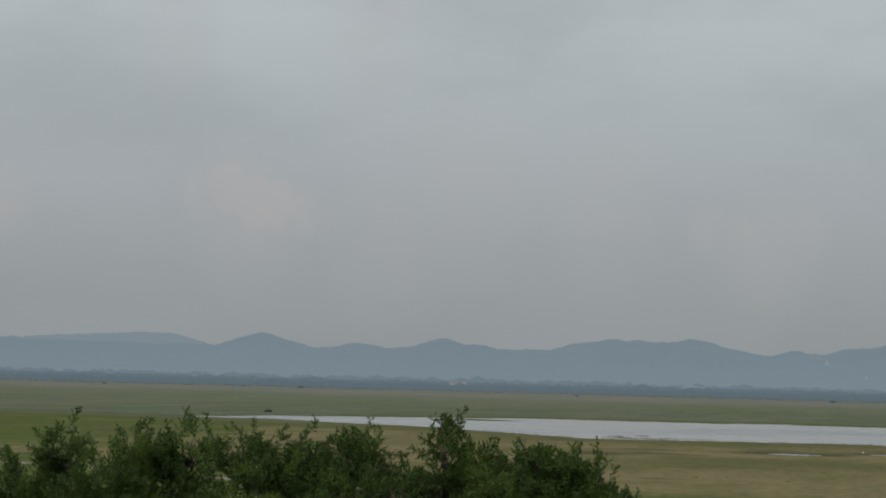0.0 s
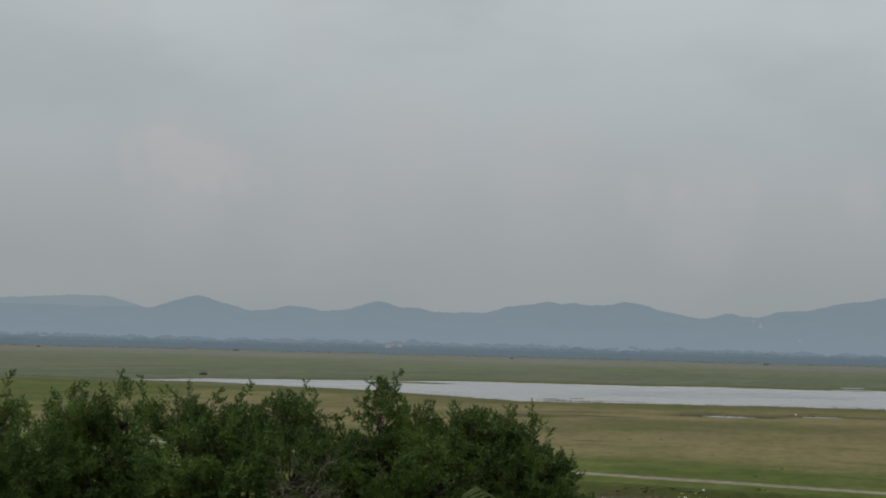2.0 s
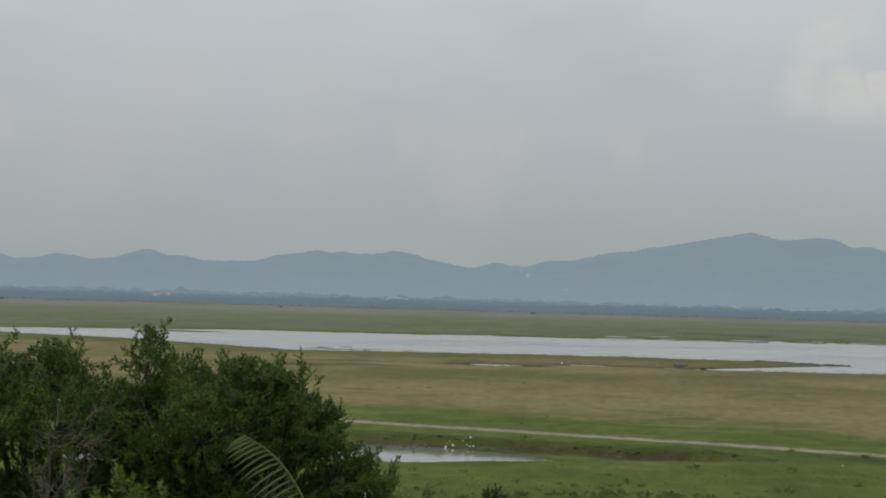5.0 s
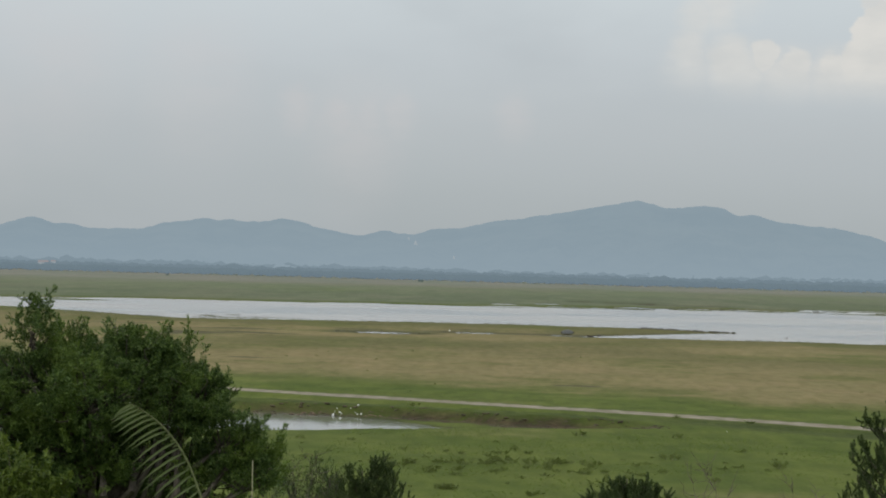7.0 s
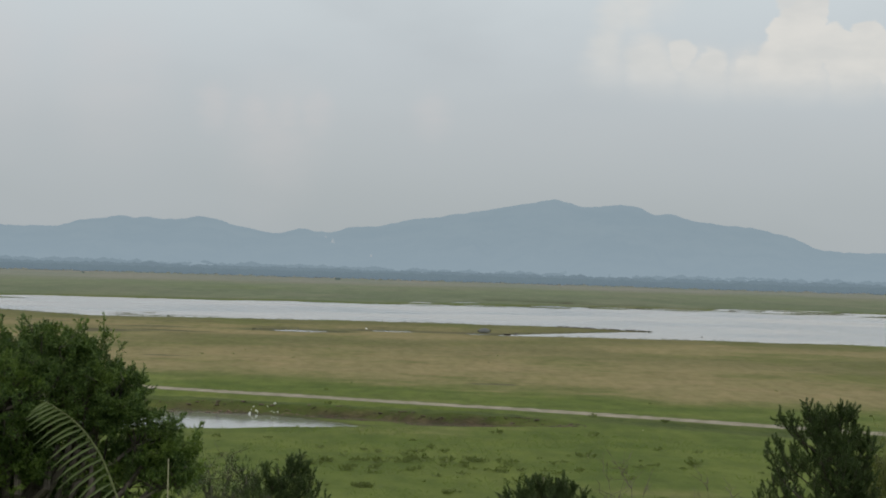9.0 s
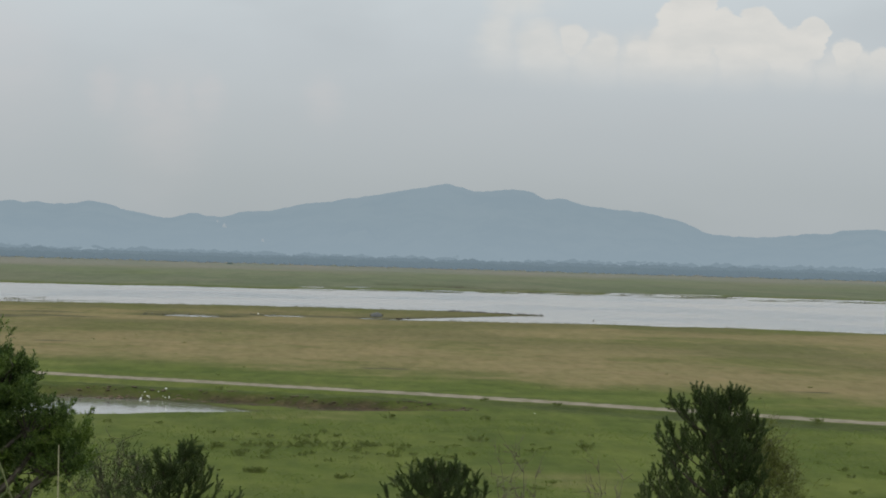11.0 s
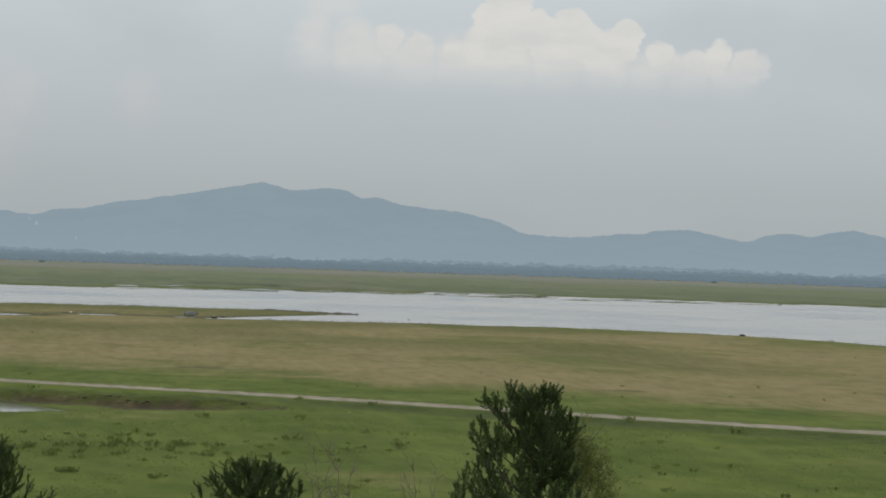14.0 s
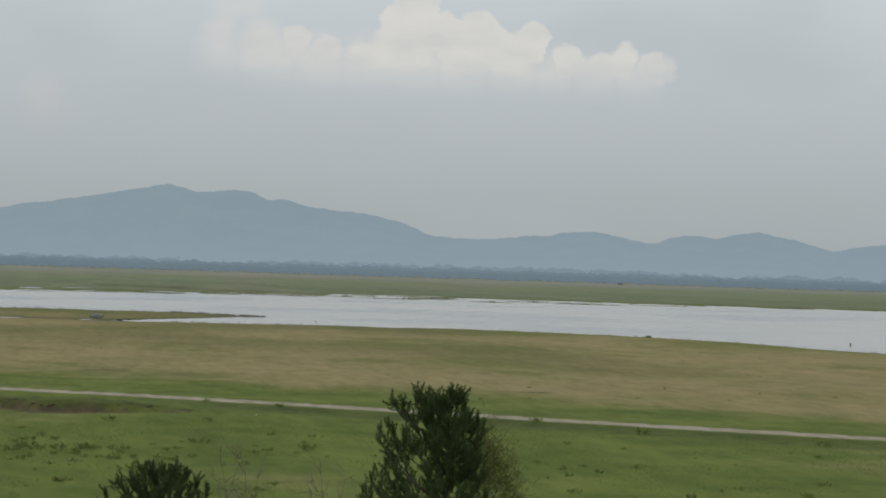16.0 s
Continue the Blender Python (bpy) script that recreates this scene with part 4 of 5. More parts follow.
tree_at("broadleaf_tree", -14.2, 39, [
    (-15.9, -1.95, 0.2, 0.5, 0.4), (-14.9, -2.1, 0.3, 0.6, 0.4), (-15.3, -3.0, -0.6, 0.95, 0.7), (-13.4, -1.95, 0.4, 0.45, 0.4), (-12.6, -1.98, 0.0, 0.5, 0.4), (-14.3, -1.75, 0.1, 0.22, 0.36),
    (-13.2, -3.2, -0.6, 0.95, 0.75), (-15.6, -4.8, -0.9, 1.1, 0.85), (-13.0, -5.0, -0.7, 1.1, 0.8), (-14.2, -2.6, 0.0, 0.8, 0.5), (-11.9, -2.4, 0.3, 0.6, 0.5)],
    trunk_r=0.17, mat=M_LEAF, label="dense green broadleaf tree with upright leafy shoots", seed=42, drop=0.19, density=1.2)
tree_at("broadleaf_tree", -8.8, 39, [
    (-10.85, -1.7, 0.0, 0.38, 0.48), (-10.0, -2.2, 0.2, 0.5, 0.45), (-8.8, -2.0, 0.2, 0.5, 0.42), (-8.05, -2.3, 0.0, 0.42, 0.42), (-9.4, -3.1, -0.5, 0.9, 0.65), (-10.9, -2.6, 0.0, 0.6, 0.5),
    (-7.5, -3.1, -0.1, 0.5, 0.5), (-6.6, -3.3, 0.1, 0.3, 0.4), (-6.2, -4.1, 0.0, 0.5, 0.5), (-7.6, -4.3, -0.6, 0.95, 0.8), (-10.8, -4.6, -0.9, 1.1, 0.85), (-5.6, -5.0, 0.1, 0.45, 0.5),
    (-11.6, -3.4, -0.2, 0.8, 0.8), (-6.4, -5.2, -0.2, 0.8, 0.6), (-9.2, -5.1, -0.9, 0.9, 0.6), (-10.4, -5.6, -0.6, 0.9, 0.6), (-11.6, -5.3, -0.4, 0.8, 0.6),
    (-10.2, -2.95, 0.1, 0.8, 0.55), (-9.7, -3.5, -0.3, 0.6, 0.5), (-10.3, -4.3, -0.2, 0.6, 0.5), (-9.1, -4.5, 0.1, 0.6, 0.45), (-9.25, -2.4, 0.1, 0.6, 0.42), (-8.35, -2.25, 0.1, 0.5, 0.4), (-10.3, -3.8, -0.1, 0.85, 0.65), (-9.3, -4.2, -0.3, 0.9, 0.65), (-8.3, -3.5, 0.0, 0.75, 0.55),
    (-7.15, -2.55, 0.1, 0.4, 0.42), (-7.75, -2.0, 0.1, 0.28, 0.3), (-6.9, -3.2, 0.1, 0.45, 0.45), (-5.55, -4.2, 0.1, 0.3, 0.4), (-5.15, -4.95, 0.0, 0.28, 0.4), (-6.75, -3.0, 0.1, 0.4, 0.4), (-7.7, -2.7, 0.1, 0.5, 0.4)],
    trunk_r=0.18, mat=M_LEAF, label="spreading green broadleaf tree with feathery shoot tips", seed=43, drop=0.3, density=1.12)
# lighter sapling in front
tree_at("sapling", -11.0, 34, [(-11.0, -5.5, 0, 0.24, 0.18), (-11.6, -5.85, 0.1, 0.25, 0.2), (-10.5, -5.85, 0, 0.24, 0.16), (-11.0, -6.2, 0.0, 0.35, 0.2)],
        trunk_r=0.05, mat=M_LEAF_BRIGHT, label="bright yellow-green leafy sapling before the trees", seed=44, density=1.5, shoot=(0.2, 0.36), templates=BROAD)

# the dark tree that stands alone, and its lower neighbours
ALONE = [(9.9, -3.14, 0), (10.17, -3.2, .2), (10.44, -3.02, 0), (10.58, -2.92, .1), (10.82, -2.95, -.1), (10.99, -3.08, .2), (11.16, -3.2, 0), (11.38, -2.93, .1), (11.62, -2.98, 0), (11.7, -3.3, -.2),
         (11.85, -3.55, .1), (12.06, -3.65, 0), (12.17, -3.75, .1), (9.81, -3.72, .1), (9.6, -3.95, 0), (9.75, -4.12, .3), (10.23, -3.84, .2), (10.37, -3.6, -.1), (10.69, -3.45, .3), (9.92, -4.66, 0),
         (9.75, -4.76, .2), (9.56, -4.94, 0), (9.4, -5.08, .1), (9.22, -5.46, 0), (9.31, -5.36, .2), (10.0, -4.97, .3), (10.1, -4.35, -.2), (10.43, -4.24, .4), (12.07, -4.05, .2), (12.14, -4.5, .1),
         (12.22, -4.9, .2), (12.3, -5.4, .1), (10.4, -5.5, .5), (9.82, -5.6, .3), (9.15, -5.75, .1), (10.9, -4.0, .5), (11.5, -4.1, .5), (10.8, -4.7, .6), (11.4, -4.7, .6), (11.8, -4.3, .5),
         (11.0, -5.3, .6), (11.7, -5.3, .6), (12.0, -5.8, .4), (10.5, -6.0, .6), (9.7, -6.0, .4), (11.3, -3.6, .4), (10.9, -3.5, -.4)]
stiff_tree("dark_tree", 11.35, 40, -3.4, -6.6, ALONE, 0.085, M_LEAF_DARK, "young dark green tree with stiff upright bushy shoots", 45, tufts=24, finger=(0.13, 0.25),
           fill=((11.45, -5.2, 0.40, 0.62, 240), (11.3, -4.2, 0.34, 0.36, 110), (11.0, -3.75, 0.3, 0.18, 40), (10.4, -5.8, 0.45, 0.25, 70), (10.7, -4.7, 0.3, 0.35, 50)))
LOW = [(2.85, -5.5, 0), (3.15, -5.2, .1), (3.45, -5.15, .2), (3.7, -4.95, 0), (3.95, -4.88, .2), (4.25, -4.95, -.1), (4.5, -4.9, .1), (4.8, -5.0, .2), (5.05, -5.15, 0), (5.3, -5.45, .1), (3.3, -5.5, .4),
       (3.8, -5.3, .5), (4.2, -5.3, .5), (4.7, -5.4, .5), (5.1, -5.6, .4), (2.7, -5.8, .2), (3.5, -5.8, .6), (4.0, -5.7, .6), (4.5, -5.7, .6), (5.4, -5.8, .2), (3.0, -6.1, .4), (4.3, -6.1, .6),
       (5.0, -6.1, .5), (3.6, -5.2, -.4), (4.4, -5.2, -.4), (4.9, -5.4, -.3)]
stiff_tree("dark_tree", 4.05, 44, -5.1, -6.8, [(b, ev - 0.08, lean) for b, ev, lean in LOW], 0.07, M_LEAF_DARK, "low round dark green treetop above the meadow", 46, tufts=20, finger=(0.13, 0.25), fill=((4.1, -5.9, 0.75, 0.45, 160),))
OPEN = [(-4.55, -5.1, 0), (-4.3, -5.35, .1), (-3.95, -5.2, 0), (-3.55, -4.95, 0), (-3.2, -5.1, .1), (-2.95, -4.85, 0), (-2.75, -5.15, .2), (-2.3, -4.72, 0), (-2.05, -4.55, .1), (-1.95, -4.8, 0),
        (-1.75, -5.0, .1), (-1.55, -5.25, 0), (-2.5, -5.2, .3), (-2.1, -5.2, .3), (-3.4, -5.5, .3), (-3.0, -5.6, .4), (-2.3, -5.6, .4), (-1.7, -5.6, .3), (-1.4, -5.6, 0), (-4.0, -5.7, .2), (-4.4, -5.9, 0),
        (-3.5, -5.9, .3), (-2.7, -5.9, .4), (-2.0, -5.95, .4), (-1.1, -5.85, 0), (-0.85, -5.75, 0)]
stiff_tree("thin_tree", -2.6, 46, -5.1, -6.9, OPEN, 0.06, M_LEAF_DARK, "thin dark shrubby tree with open branches", 47, tufts=17, finger=(0.13, 0.25), fill=((-2.3, -5.9, 0.5, 0.4, 120), (-3.1, -5.75, 0.45, 0.3, 90), (-2.3, -5.3, 0.3, 0.25, 40)))
tree_at("wispy_shrub", 12.5, 41.5, [(12.3, -4.35, 0, 0.22, 0.28), (12.5, -4.75, 0.1, 0.28, 0.32), (12.65, -5.2, 0, 0.34, 0.35), (12.7, -5.7, 0.1, 0.42, 0.35), (12.2, -5.0, 0.1, 0.3, 0.5)],
        trunk_r=0.03, mat=M_LEAF_WISP, label="sparse olive shrub with fine twigs beside the tree", seed=48, density=3.2, shoot=(0.2, 0.4), templates=THIN)
tree_at("wispy_shrub", -4.0, 45, [(-4.5, -5.35, 0, 0.3, 0.3), (-3.95, -5.2, 0.1, 0.3, 0.3), (-3.45, -5.45, 0.1, 0.3, 0.3), (-4.2, -5.75, 0, 0.45, 0.3), (-3.4, -5.85, 0, 0.4, 0.3), (-4.8, -5.9, 0.1, 0.25, 0.25)],
        trunk_r=0.025, mat=M_LEAF_DARK, label="thin olive shrub with small leaves and grey twigs", seed=49, density=1.3, shoot=(0.2, 0.4), templates=THIN)

for b, dist, ev, w, n, sd in ((6.5, 43, -4.72, 0.9, 3, 61), (8.4, 43, -5.1, 0.7, 3, 62), (5.9, 43.4, -5.1, 0.5, 2, 63), (-4.05, 45.5, -4.65, 0.6, 4, 64)):
    px, py = place(b, dist)
    dead_shrub(px, py, at_height(dist, ev), w, n, "leafless grey shrub with brittle branching twigs", sd)
px, py = place(-13.4, 37.2)
dead_shrub(px, py, at_height(37.2, -3.2), 1.7, 13, "bare brown branches of a dead shrub before the trees", 65, thick=0.012)

px, py = place(-5.35, 37.5)
stalk = Buf()
pz = ground_z(px, py)
tube(stalk, [(px + 0.05, py, pz - 0.02), (px + 0.02, py, pz + 2.0), (px, py, at_height(37.5, -4.9))], [0.022, 0.016, 0.010], 6)
tagged(part("dry_stalk", stalk, M_STEM), "tall pale dry stalk standing beside the trees", "stalk")
# ------------------------------------------------------------------ palm
def frond(parent, pts, right, back, leaf_len, n, seed, lean=0.0):
    """A feather leaf: a stalk along pts with leaflets on both sides."""
    rng = np.random.default_rng(seed)
    pts = np.asarray(pts, float)
    t = np.linspace(0, 1, len(pts))
    fine = np.linspace(0, 1, 24)
    path = np.stack([np.interp(fine, t, pts[:, k]) for k in range(3)], -1)
    k = np.array([1, 2, 3, 2, 1]) / 9.0
    path = np.stack([np.convolve(np.pad(path[:, c], 2, mode="edge"), k, "valid") for c in range(3)], -1)
    rb = Buf()
    tube(rb, path, np.linspace(0.022, 0.004, 24), 6)
    stem = part("frond", rb, M_RACHIS, parent, "arching feathery frond with narrow leaflets")
    for side in (-1, 1):
        for i in range(n):
            s = 0.18 + 0.80 * i / (n - 1) + rng.normal(0, 0.004)
            p = np.array([np.interp(s, fine, path[:, c]) for c in range(3)])
            q = np.array([np.interp(min(s + 0.02, 1), fine, path[:, c]) for c in range(3)])
            ax = (q - p) / (np.linalg.norm(q - p) + 1e-9)
            out = (np.asarray(right) if side > 0 else np.asarray(back)) + rng.normal(0, 0.06, 3)
            d = ax * (0.05 + 0.55 * s) + out
            d /= np.linalg.norm(d)
            L = leaf_len * (0.35 + 0.75 * math.sin(math.pi * min(1, 0.12 + 0.85 * s)) ** 0.8) * rng.uniform(0.88, 1.1)
            sag = rng.uniform(0.22, 0.34) * L
            w = 0.018
            nrm = np.cross(d, ax)
            nrm /= np.linalg.norm(nrm) + 1e-9
            wid = np.cross(nrm, d)
            row = []
            for u, ww in ((0, 0.5), (0.3, 1.0), (0.65, 0.8), (1.0, 0.08)):
                c = p + d * L * u - np.array([0, 0, sag * u * u])
                row += [c + wid * w * ww, c + nrm * w * 0.35 * ww, c - wid * w * ww]
            lb = Buf()
            lb.add(row, [(j * 3 + a, j * 3 + a + 1, j * 3 + a + 4, j * 3 + a + 3) for j in range(3) for a in range(2)])
            part("leaflet", lb, M_PALM, stem)


def palm():
    d = 31.0
    x, y = place(-5.9, d)
    foot = ground_z(x, y) - 0.03
    e = new("palm")
    e.location = (x, y, foot)
    top = at_height(d, -7.6) - foot
    tb = Buf()
    hs = np.linspace(0, top, 22)
    tube(tb, [(0, 0, h) for h in hs], [0.14 + 0.02 * (i % 2) for i in range(22)], 10)
    part("trunk", tb, M_BARK, e)

    def rel(b, ev, dd=0.0):
        px, py = place(b, d + dd)
        return (px - x, py - y, at_height(d + dd, ev) - foot)
    frond(e, [rel(-5.95, -7.6), rel(-6.55, -6.0, -0.2), rel(-6.86, -5.15, -0.3), rel(-7.18, -4.58, -0.4), rel(-7.62, -4.06, -0.5), rel(-8.06, -3.74, -0.6), rel(-8.45, -3.52, -0.65)],
          (-0.62, -0.2, -0.60), (-0.1, 1.0, -0.1), 0.54, 19, 71)
    frond(e, [rel(-5.9, -7.6), rel(-5.4, -6.9, 0.5), rel(-4.8, -6.9, 1.0), rel(-4.2, -7.6, 1.4)], (0.6, 0.5, -0.3), (0.3, -0.8, -0.3), 0.6, 10, 72)
    frond(e, [rel(-5.9, -7.6), rel(-6.6, -7.0, -0.8), rel(-7.4, -7.1, -1.4), rel(-8.0, -8.0, -1.8)], (-0.4, 0.8, -0.3), (-0.4, -0.8, -0.3), 0.6, 10, 73)
    tagged(e, "small palm with pale green arching fronds", "palm")


palm()


# ------------------------------------------------------------------ things on the flats
def stone_mesh(seed, mat, squash=0.5, name="stone"):
    rng = np.random.default_rng(seed)
    bm = bmesh.new()
    bmesh.ops.create_icosphere(bm, subdivisions=2, radius=1.0)
    k = rng.normal(0, 1, (5, 3))
    for v in bm.verts:
        f = 1.0
        for c in k:
            f -= 0.10 * max(0.0, v.co.dot(Vector(c)))
        v.co *= max(f, 0.5)
        v.co.z *= squash
    me = bpy.data.meshes.new(name)
    bm.to_mesh(me)
    bm.free()
    me.materials.append(mat)
    return me


STONES = [stone_mesh(i, M_ROCK) for i in range(3)]
rng = np.random.default_rng(81)
for i in range(22):
    t = i / 21
    x = 25.3 + 12.5 * t + rng.normal(0, 0.3)
    y = 329.5 - 3.5 * t + rng.normal(0, 1.0) + 9 * max(0, 0.4 - t)
    s = new("stone", STONES[i % 3])
    x, y, w = x * PLAN, y * PLAN, rng.uniform(0.8, 1.6)
    s.matrix_world = Matrix.LocRotScale((x, y, max(ground_z(x, y), 0.0) + 0.1), Euler((0, 0, rng.uniform(0, 6))), (w * 1.2, w * 0.7, w * 0.5))
    tagged(s, "dark wet stone on the tip of the spit", "stone", "stones along the spit")

# plain lumps stand in for small white shapes that are not identified
WHITE_LUMPS = [stone_mesh(20 + i, M_WHITE, 0.75, "litter") for i in range(3)]
for i, (x, y) in enumerate([(-7.15, 123.5), (-6.95, 123.9), (-6.7, 123.6), (-6.4, 124.0), (-6.15, 123.7), (-6.0, 123.9), (-5.5, 123.7), (-6.55, 123.3), (-7.2, 123.2), (-7.0, 123.6), (-6.2, 123.2), (-5.6, 123.9), (-6.8, 123.8), (13.2, 116.6), (-2.6, 294.0)]):
    s = new("white_lump", WHITE_LUMPS[i % 3])
    if y < 130:
        x, y = x + 0.25 * math.sin(i * 5.1), y - 1.1 + 0.5 * math.cos(i * 3.7)
    w = (0.035 + 0.02 * ((i * 7) % 3)) * (0.6 if y < 118 else 1.0) + (0.07 if y > 200 else 0)
    x, y, w = x * PLAN, y * PLAN, w * PLAN
    s.matrix_world = Matrix.LocRotScale((x, y, max(ground_z(x, y), 0.0) + w * 0.5), Euler((0, 0, i * 1.3)), (w * 1.2, w * 0.8, w))
    tagged(s, "small white lump lying on the bank" if y < 260 else "small white lump on the muddy ground", "litter", "white litter")


CLAY = [stone_mesh(40 + i, M_CLAY, 0.6, "clay_lump") for i in range(3)]
rng = np.random.default_rng(83)
for i in range(12):
    x, y = (-9.3 + 1.3 * i / 7 + rng.normal(0, 0.1), 122.6 + rng.normal(0, 0.3)) if i < 8 else (-5.4 + 0.25 * (i - 8), 121.6 + rng.normal(0, 0.3))
    s = new("clay_lump", CLAY[i % 3])
    x, y, w = x * PLAN, y * PLAN, rng.uniform(0.16, 0.30)
    s.matrix_world = Matrix.LocRotScale((x, y, max(ground_z(x, y), 0.0) + w * 0.15), Euler((0, 0, i)), (w * 1.5, w, w * 0.7))
    tagged(s, "reddish clay lump at the edge of the pond", "clay lump", "clay lumps by the pond")


def bank_clods(count, seed):
    """Crumbled lumps of earth along the foot and face of the pond's bank."""
    rng = np.random.default_rng(seed)
    shapes = [blob(rng, 0.7) for _ in range(5)]
    buf = Buf()
    for _ in range(count):
        x = rng.uniform(-13, 10.5)
        y = np.interp(x, BANK_X, BANK_Y) - rng.uniform(-0.2, 2.2)
        x, y, w = x * PLAN, y * PLAN, rng.uniform(0.05, 0.13) * rng.choice((1.0, 1.0, 1.7))
        vs, fs = shapes[rng.integers(5)]
        buf.add(vs * (w * 1.8, w, w * 0.6) + (x, y, max(ground_z(x, y), 0.0) + w * 0.1), fs)
    tagged(part("bank_clods", buf, M_EARTH), "crumbled brown clods of earth on the bank of the pond", "earth", kind="stuff")


bank_clods(420, 85)


def stake(x, y, h, r, label):
    rng = np.random.default_rng(int(abs(x * 10)))
    b = Buf()
    x, y, h, r = x * PLAN, y * PLAN, h * PLAN, r * PLAN
    z = ground_z(x, y) - 0.1
    tube(b, [(x, y, z), (x + 0.04, y, z + (h - z) * 0.6), (x + 0.1, y, h)], [r, r * 0.95, r * 0.8], 7)
    tagged(part("stake", b, M_WOOD), label, "stake", "stakes in the shallows")


stake(42.2, 304.5, 0.16, 0.12, "short dark stake standing in the water")
stake(101.5, 261.2, 0.33, 0.12, "short dark stake standing in the shallows")


def old_boat(x, y, turn, L, cover):
    e = new("boat")
    x, y = x * PLAN, y * PLAN
    e.matrix_world = pose(x, y, max(ground_z(x, y), 0.0) - 0.03, 0, 0, turn)
    hull = Buf()
    n, m = 11, 7
    vs = []
    for i in range(n):
        u = i / (n - 1) * 2 - 1
        w = 0.42 * (1 - abs(u) ** 2.6) + 0.02
        for j in range(m):
            a = math.pi * j / (m - 1)
            vs.append((u * L / 2, -w * math.cos(a), 0.42 - 0.40 * math.sin(a) * (1 - 0.5 * abs(u) ** 3) + 0.14 * abs(u) ** 2))
    outer = [(i * m + j, (i + 1) * m + j, (i + 1) * m + j + 1, i * m + j + 1) for i in range(n - 1) for j in range(m - 1)]
    hull.add(vs, outer)
    inner = [(a * 0.97, b * 0.92, c + 0.02) for a, b, c in vs]
    hull.add(inner, [f[::-1] for f in outer])
    part("hull", hull, M_WOOD, e)
    seat = Buf()
    box(seat, -0.12, 0.12, -0.40, 0.40, 0.34, 0.38)
    part("thwart", seat, M_WOOD, e)
    if cover:
        tarp = Buf()
        vs = []
        for i in range(9):
            u = i / 8 * 1.5 - 0.85
            for j in range(7):
                a = math.pi * j / 6
                vs.append((u * L / 1.9, -0.50 * math.cos(a), 0.10 + 0.85 * math.sin(a) * (1 - 0.6 * abs(u) ** 1.5) + 0.02 * ((i * 5 + j * 3) % 4)))
        tarp.add(vs, [(i * 7 + j, (i + 1) * 7 + j, (i + 1) * 7 + j + 1, i * 7 + j + 1) for i in range(8) for j in range(6)])
        part("cover", tarp, M_TARP, e, "grey tarpaulin cover")
    e.scale = (1, 1.5, 1.35 if cover else 0.8)
    tagged(e, "dark wooden boat under a grey cover on the mud" if cover else "low dark wooden boat lying on the mud", "boat", "boats by the inlet")


old_boat(12.6, 294.0, 12, 3.6, True)
old_boat(15.3, 288.0, -6, 2.2, False)

STUMP = stone_mesh(55, M_BLACK, 0.8, "stump")
for x, y, w in ((78.4, 268.5, 0.38), (-127, 463, 0.9), (16.6, 292, 0.25)):
    s = new("stump", STUMP)
    x, y, w = x * PLAN, y * PLAN, w * PLAN
    s.matrix_world = Matrix.LocRotScale((x, y, max(ground_z(x, y), 0.0) + w * 0.3), Euler((0, 0, x)), (w * 1.3, w, w * 0.7))
    tagged(s, "dark weathered stump at the water's edge", "stump", "stumps along the shore")


# ------------------------------------------------------------------ weeds and grass
def weed_meshes(seed, n, h):
    """A stalk, and the leaves that it bears."""
    rng = np.random.default_rng(seed)
    b, s = Buf(), Buf()
    pos = np.stack([rng.normal(0, h * 0.4, n), rng.normal(0, h * 0.4, n), rng.uniform(-0.02, h * 0.2, n)], -1)
    dirs = np.stack([pos[:, 0] / h, pos[:, 1] / h, np.full(n, 0.9)], -1) + rng.normal(0, 0.3, (n, 3))
    scatter(b, SMALL, pos, dirs, rng.uniform(0.5, 1.0, n) * h, rng)
    tube(s, [(0, 0, -0.03), (0.01, 0, h * 0.4), (0.02, 0.01, h * 0.75)], [0.012, 0.009, 0.004], 5)
    return s.mesh("weed", M_STEM), b.mesh("foliage", M_WEED)


WEEDS = [weed_meshes(90 + i, 12, 0.42) for i in range(4)]
rng = np.random.default_rng(91)
spots = [(-0.62, 81.4, 0.5), (-0.85, 81.5, 0.45), (-0.5, 81.5, 0.45), (-0.7, 81.6, 0.5), (-0.72, 81.3, 0.4), (-2.4, 91.3, 0.6), (-0.1, 91.8, 0.7), (0.9, 92.0, 0.6), (1.7, 92.3, 0.8), (2.6, 92.3, 0.7), (3.5, 92.8, 0.7), (5.5, 109.6, 0.7), (2.2, 79.6, 0.45), (2.35, 79.7, 0.4),
         (12.9, 94.2, 0.8), (10.1, 110.1, 0.6), (11.3, 123.2, 0.5), (14.8, 120.6, 0.55), (-2.9, 124.5, 0.5), (8.7, 96.5, 0.8), (5.2, 84.5, 0.8), (-9.5, 110.6, 0.6), (-13.0, 108.6, 0.7),
         (-7.8, 111.0, 0.5), (-5.2, 112.4, 0.5), (31, 106.5, 0.8), (27, 112, 0.7), (38, 101, 0.8)]
for _ in range(150):
    b, d = rng.uniform(-7, 22), rng.uniform(66, 104)
    wx, wy = place(b, d)
    spots.append((wx, wy, rng.uniform(0.16, 0.48)))
for _ in range(60):
    wx, wy = rng.uniform(-4.5, 7.5), rng.normal(91.5, 2.6)
    spots.append((wx, wy, rng.uniform(0.22, 0.55)))
for _ in range(26):
    b, d = rng.uniform(-6, 22), rng.uniform(132, 235)
    wx, wy = place(b, d)
    spots.append((wx, wy, rng.uniform(0.15, 0.32)))
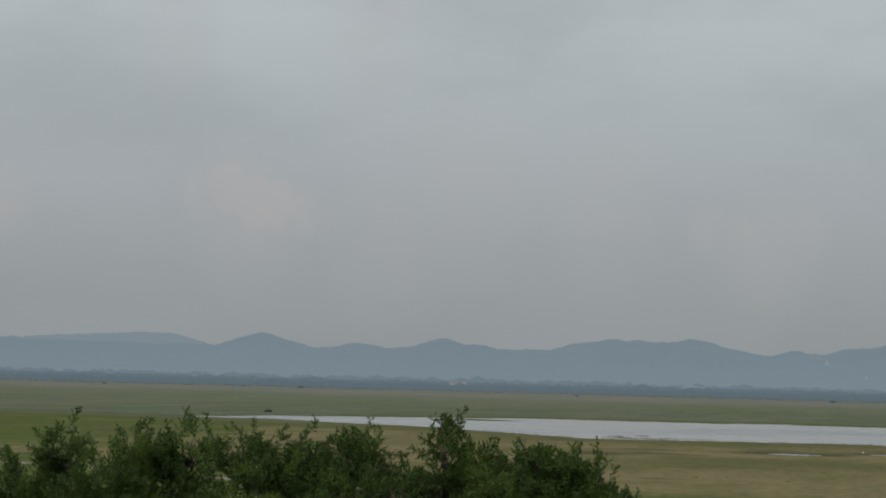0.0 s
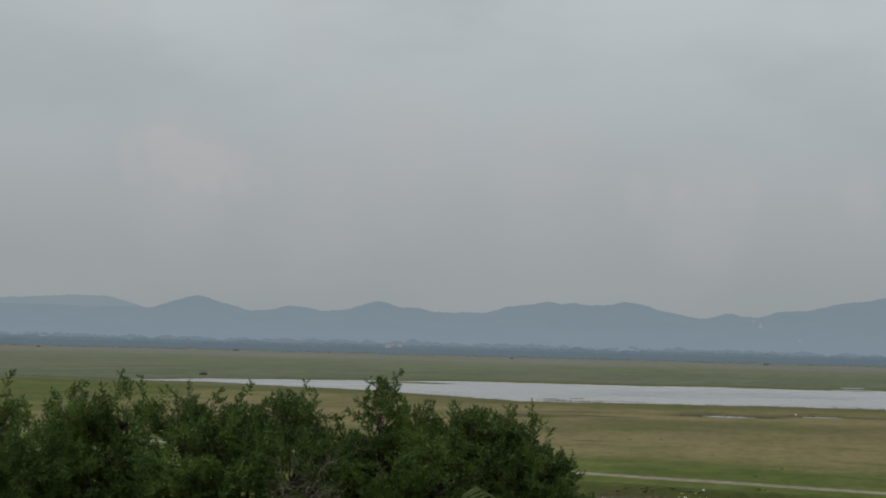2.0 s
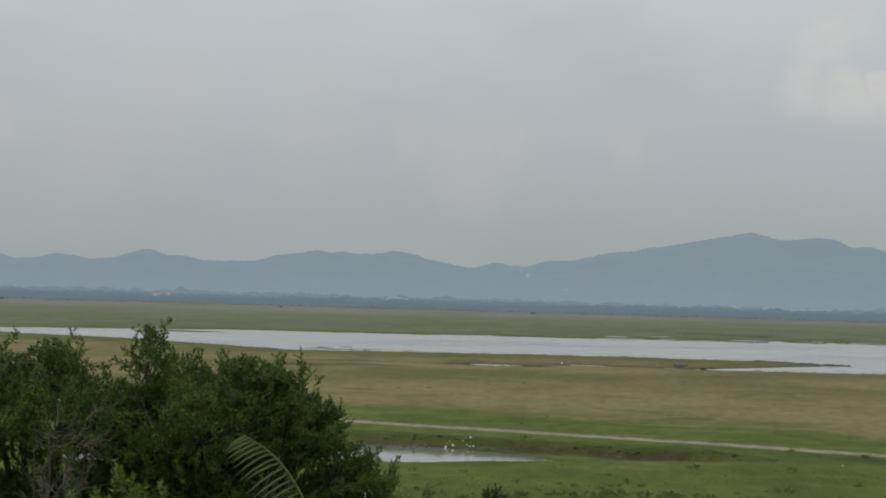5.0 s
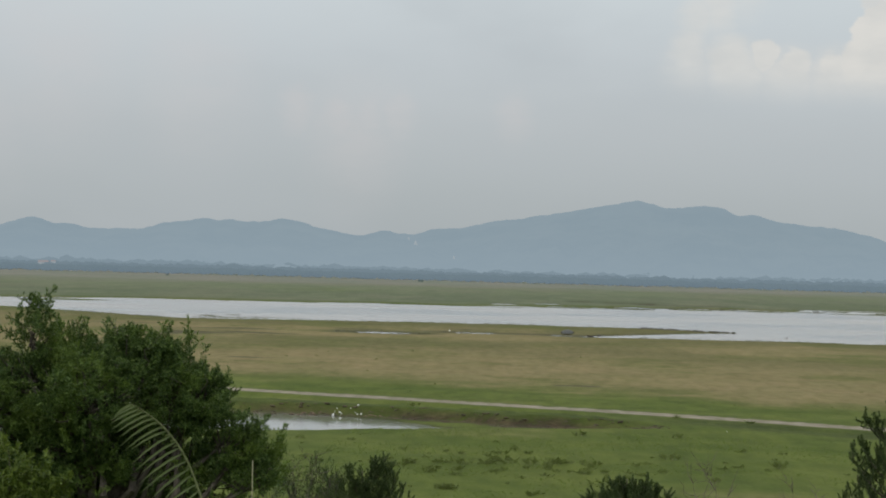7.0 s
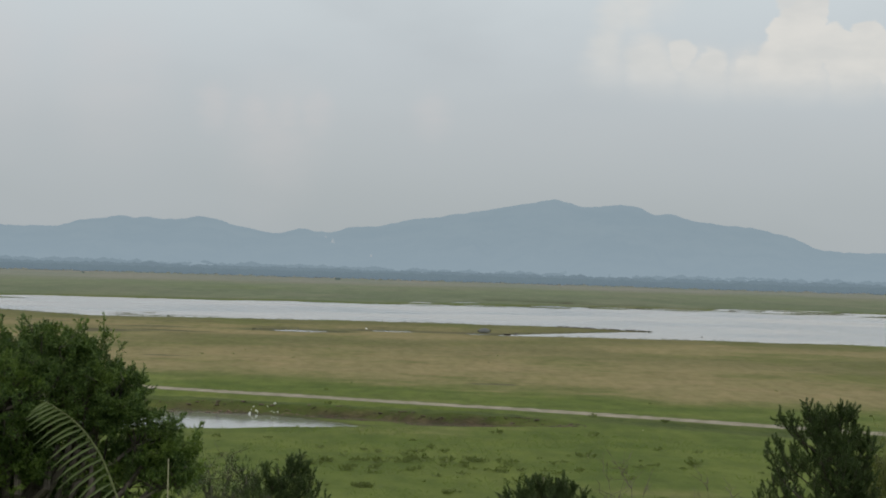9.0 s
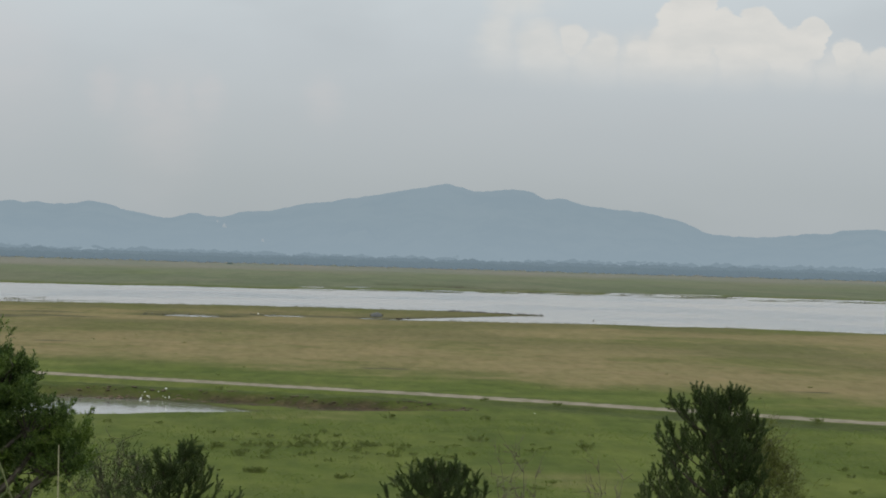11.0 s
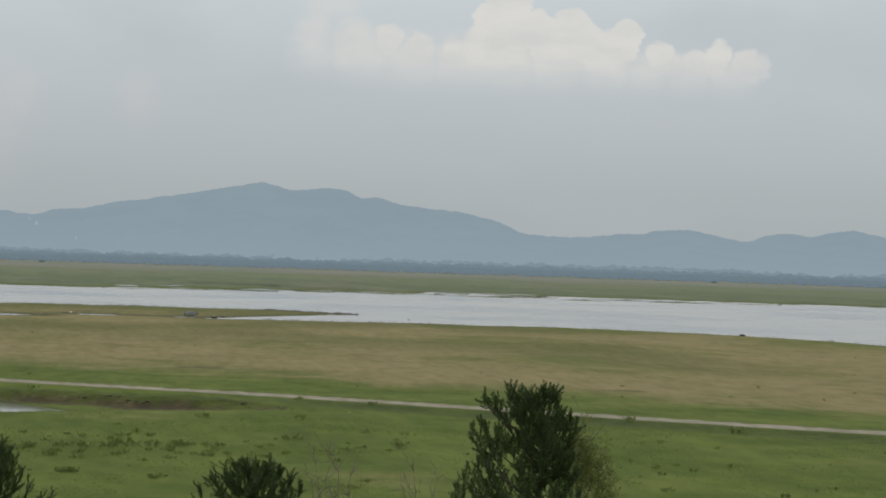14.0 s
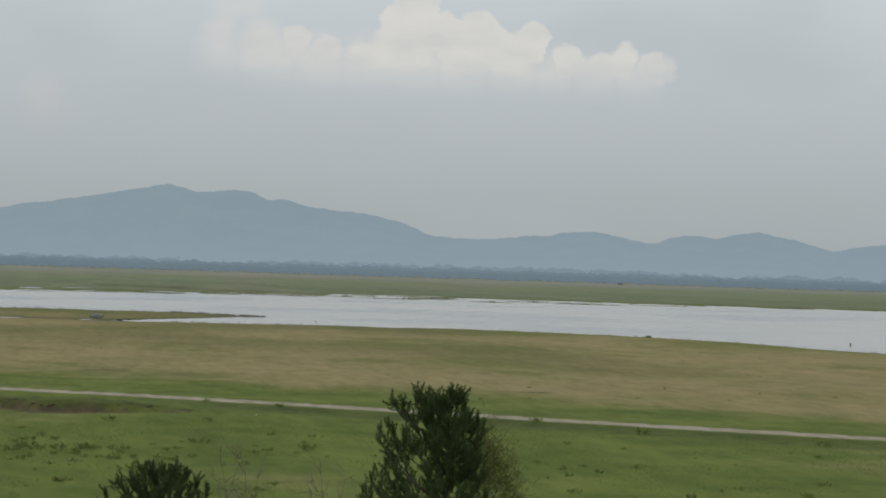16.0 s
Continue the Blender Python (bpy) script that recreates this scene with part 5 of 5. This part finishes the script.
for i, (wx, wy, s) in enumerate(spots):
    wx, wy, s = wx * PLAN, wy * PLAN, s * PLAN
    w = new("weed", WEEDS[i % 4][0])
    new("foliage", WEEDS[i % 4][1]).parent = w
    w.matrix_world = Matrix.LocRotScale((wx, wy, ground_z(wx, wy) - 0.02), Euler((0, 0, i * 2.1)), (s * 1.2, s * 1.2, s * 0.85))
    tagged(w, "dark green leafy weed growing in the short grass", "weed", "weeds in the meadow")


def grass(name, b0, b1, d0, d1, count, h, mat, label, seed, keep, low=0.06):
    rng = np.random.default_rng(seed)
    b = np.radians(rng.uniform(b0, b1, count))
    d = np.sqrt(rng.uniform(d0 ** 2, d1 ** 2, count))
    x, y, h = d * np.sin(b) * PLAN, d * np.cos(b) * PLAN, h * PLAN
    z, lake, cover = lie(x, y)
    ok = (cover["road"] < 0.2) & (z > low) & (cover["earth"] < 0.5) & keep(x, y, dict(cover, lake=lake))
    x, y, z = x[ok], y[ok], z[ok]
    n, k = len(x), 6
    X, Y, Z = (np.repeat(a, k) for a in (x, y, z))
    a = rng.uniform(0, 2 * math.pi, n * k)
    hh = h * rng.uniform(0.5, 1.2, n * k)
    X, Y = X + rng.normal(0, h * 0.5, n * k), Y + rng.normal(0, h * 0.5, n * k)
    w = h * 0.09
    lean = rng.uniform(0.1, 0.55, n * k) * hh
    c, s = np.cos(a), np.sin(a)
    p0 = np.stack([X - w * s, Y + w * c, Z - 0.01], -1)
    p1 = np.stack([X + w * s, Y - w * c, Z - 0.01], -1)
    p2 = np.stack([X + lean * c + w * 0.3 * s, Y + lean * s - w * 0.3 * c, Z + hh], -1)
    p3 = np.stack([X + lean * c - w * 0.3 * s, Y + lean * s + w * 0.3 * c, Z + hh], -1)
    buf = Buf()
    buf.quads(np.stack([p0, p1, p2, p3], 1))
    tagged(part(name, buf, mat), label, "grass", kind="stuff")


grass("meadow_grass", -8, 23, 62, 112, 17000, 0.065, M_GRASS, "short green pasture grass", 95, lambda x, y, c: value_noise(x / 8, y / 8, 14) > -0.1)
grass("reeds", -14, 23, 480, 600, 22000, 0.36, M_REED, "dark reeds on the mud bars and along the far shore", 97,
      lambda x, y, c: (c["lake"] < 0.3) & (c["lake"] > -9) & (c["marsh"] < 0.01) & (x > 4) & (value_noise(x / 12, y / 18, 16) > 0.1), -0.2)
grass("shore_grass", -16, 23, 225, 360, 26000, 0.22, M_REED, "low rank grass along the near shore", 98,
      lambda x, y, c: (c["lake"] < 0.2) & (c["lake"] > -2.5) & (value_noise(x / 12, y / 18, 17) > -0.3), -0.2)
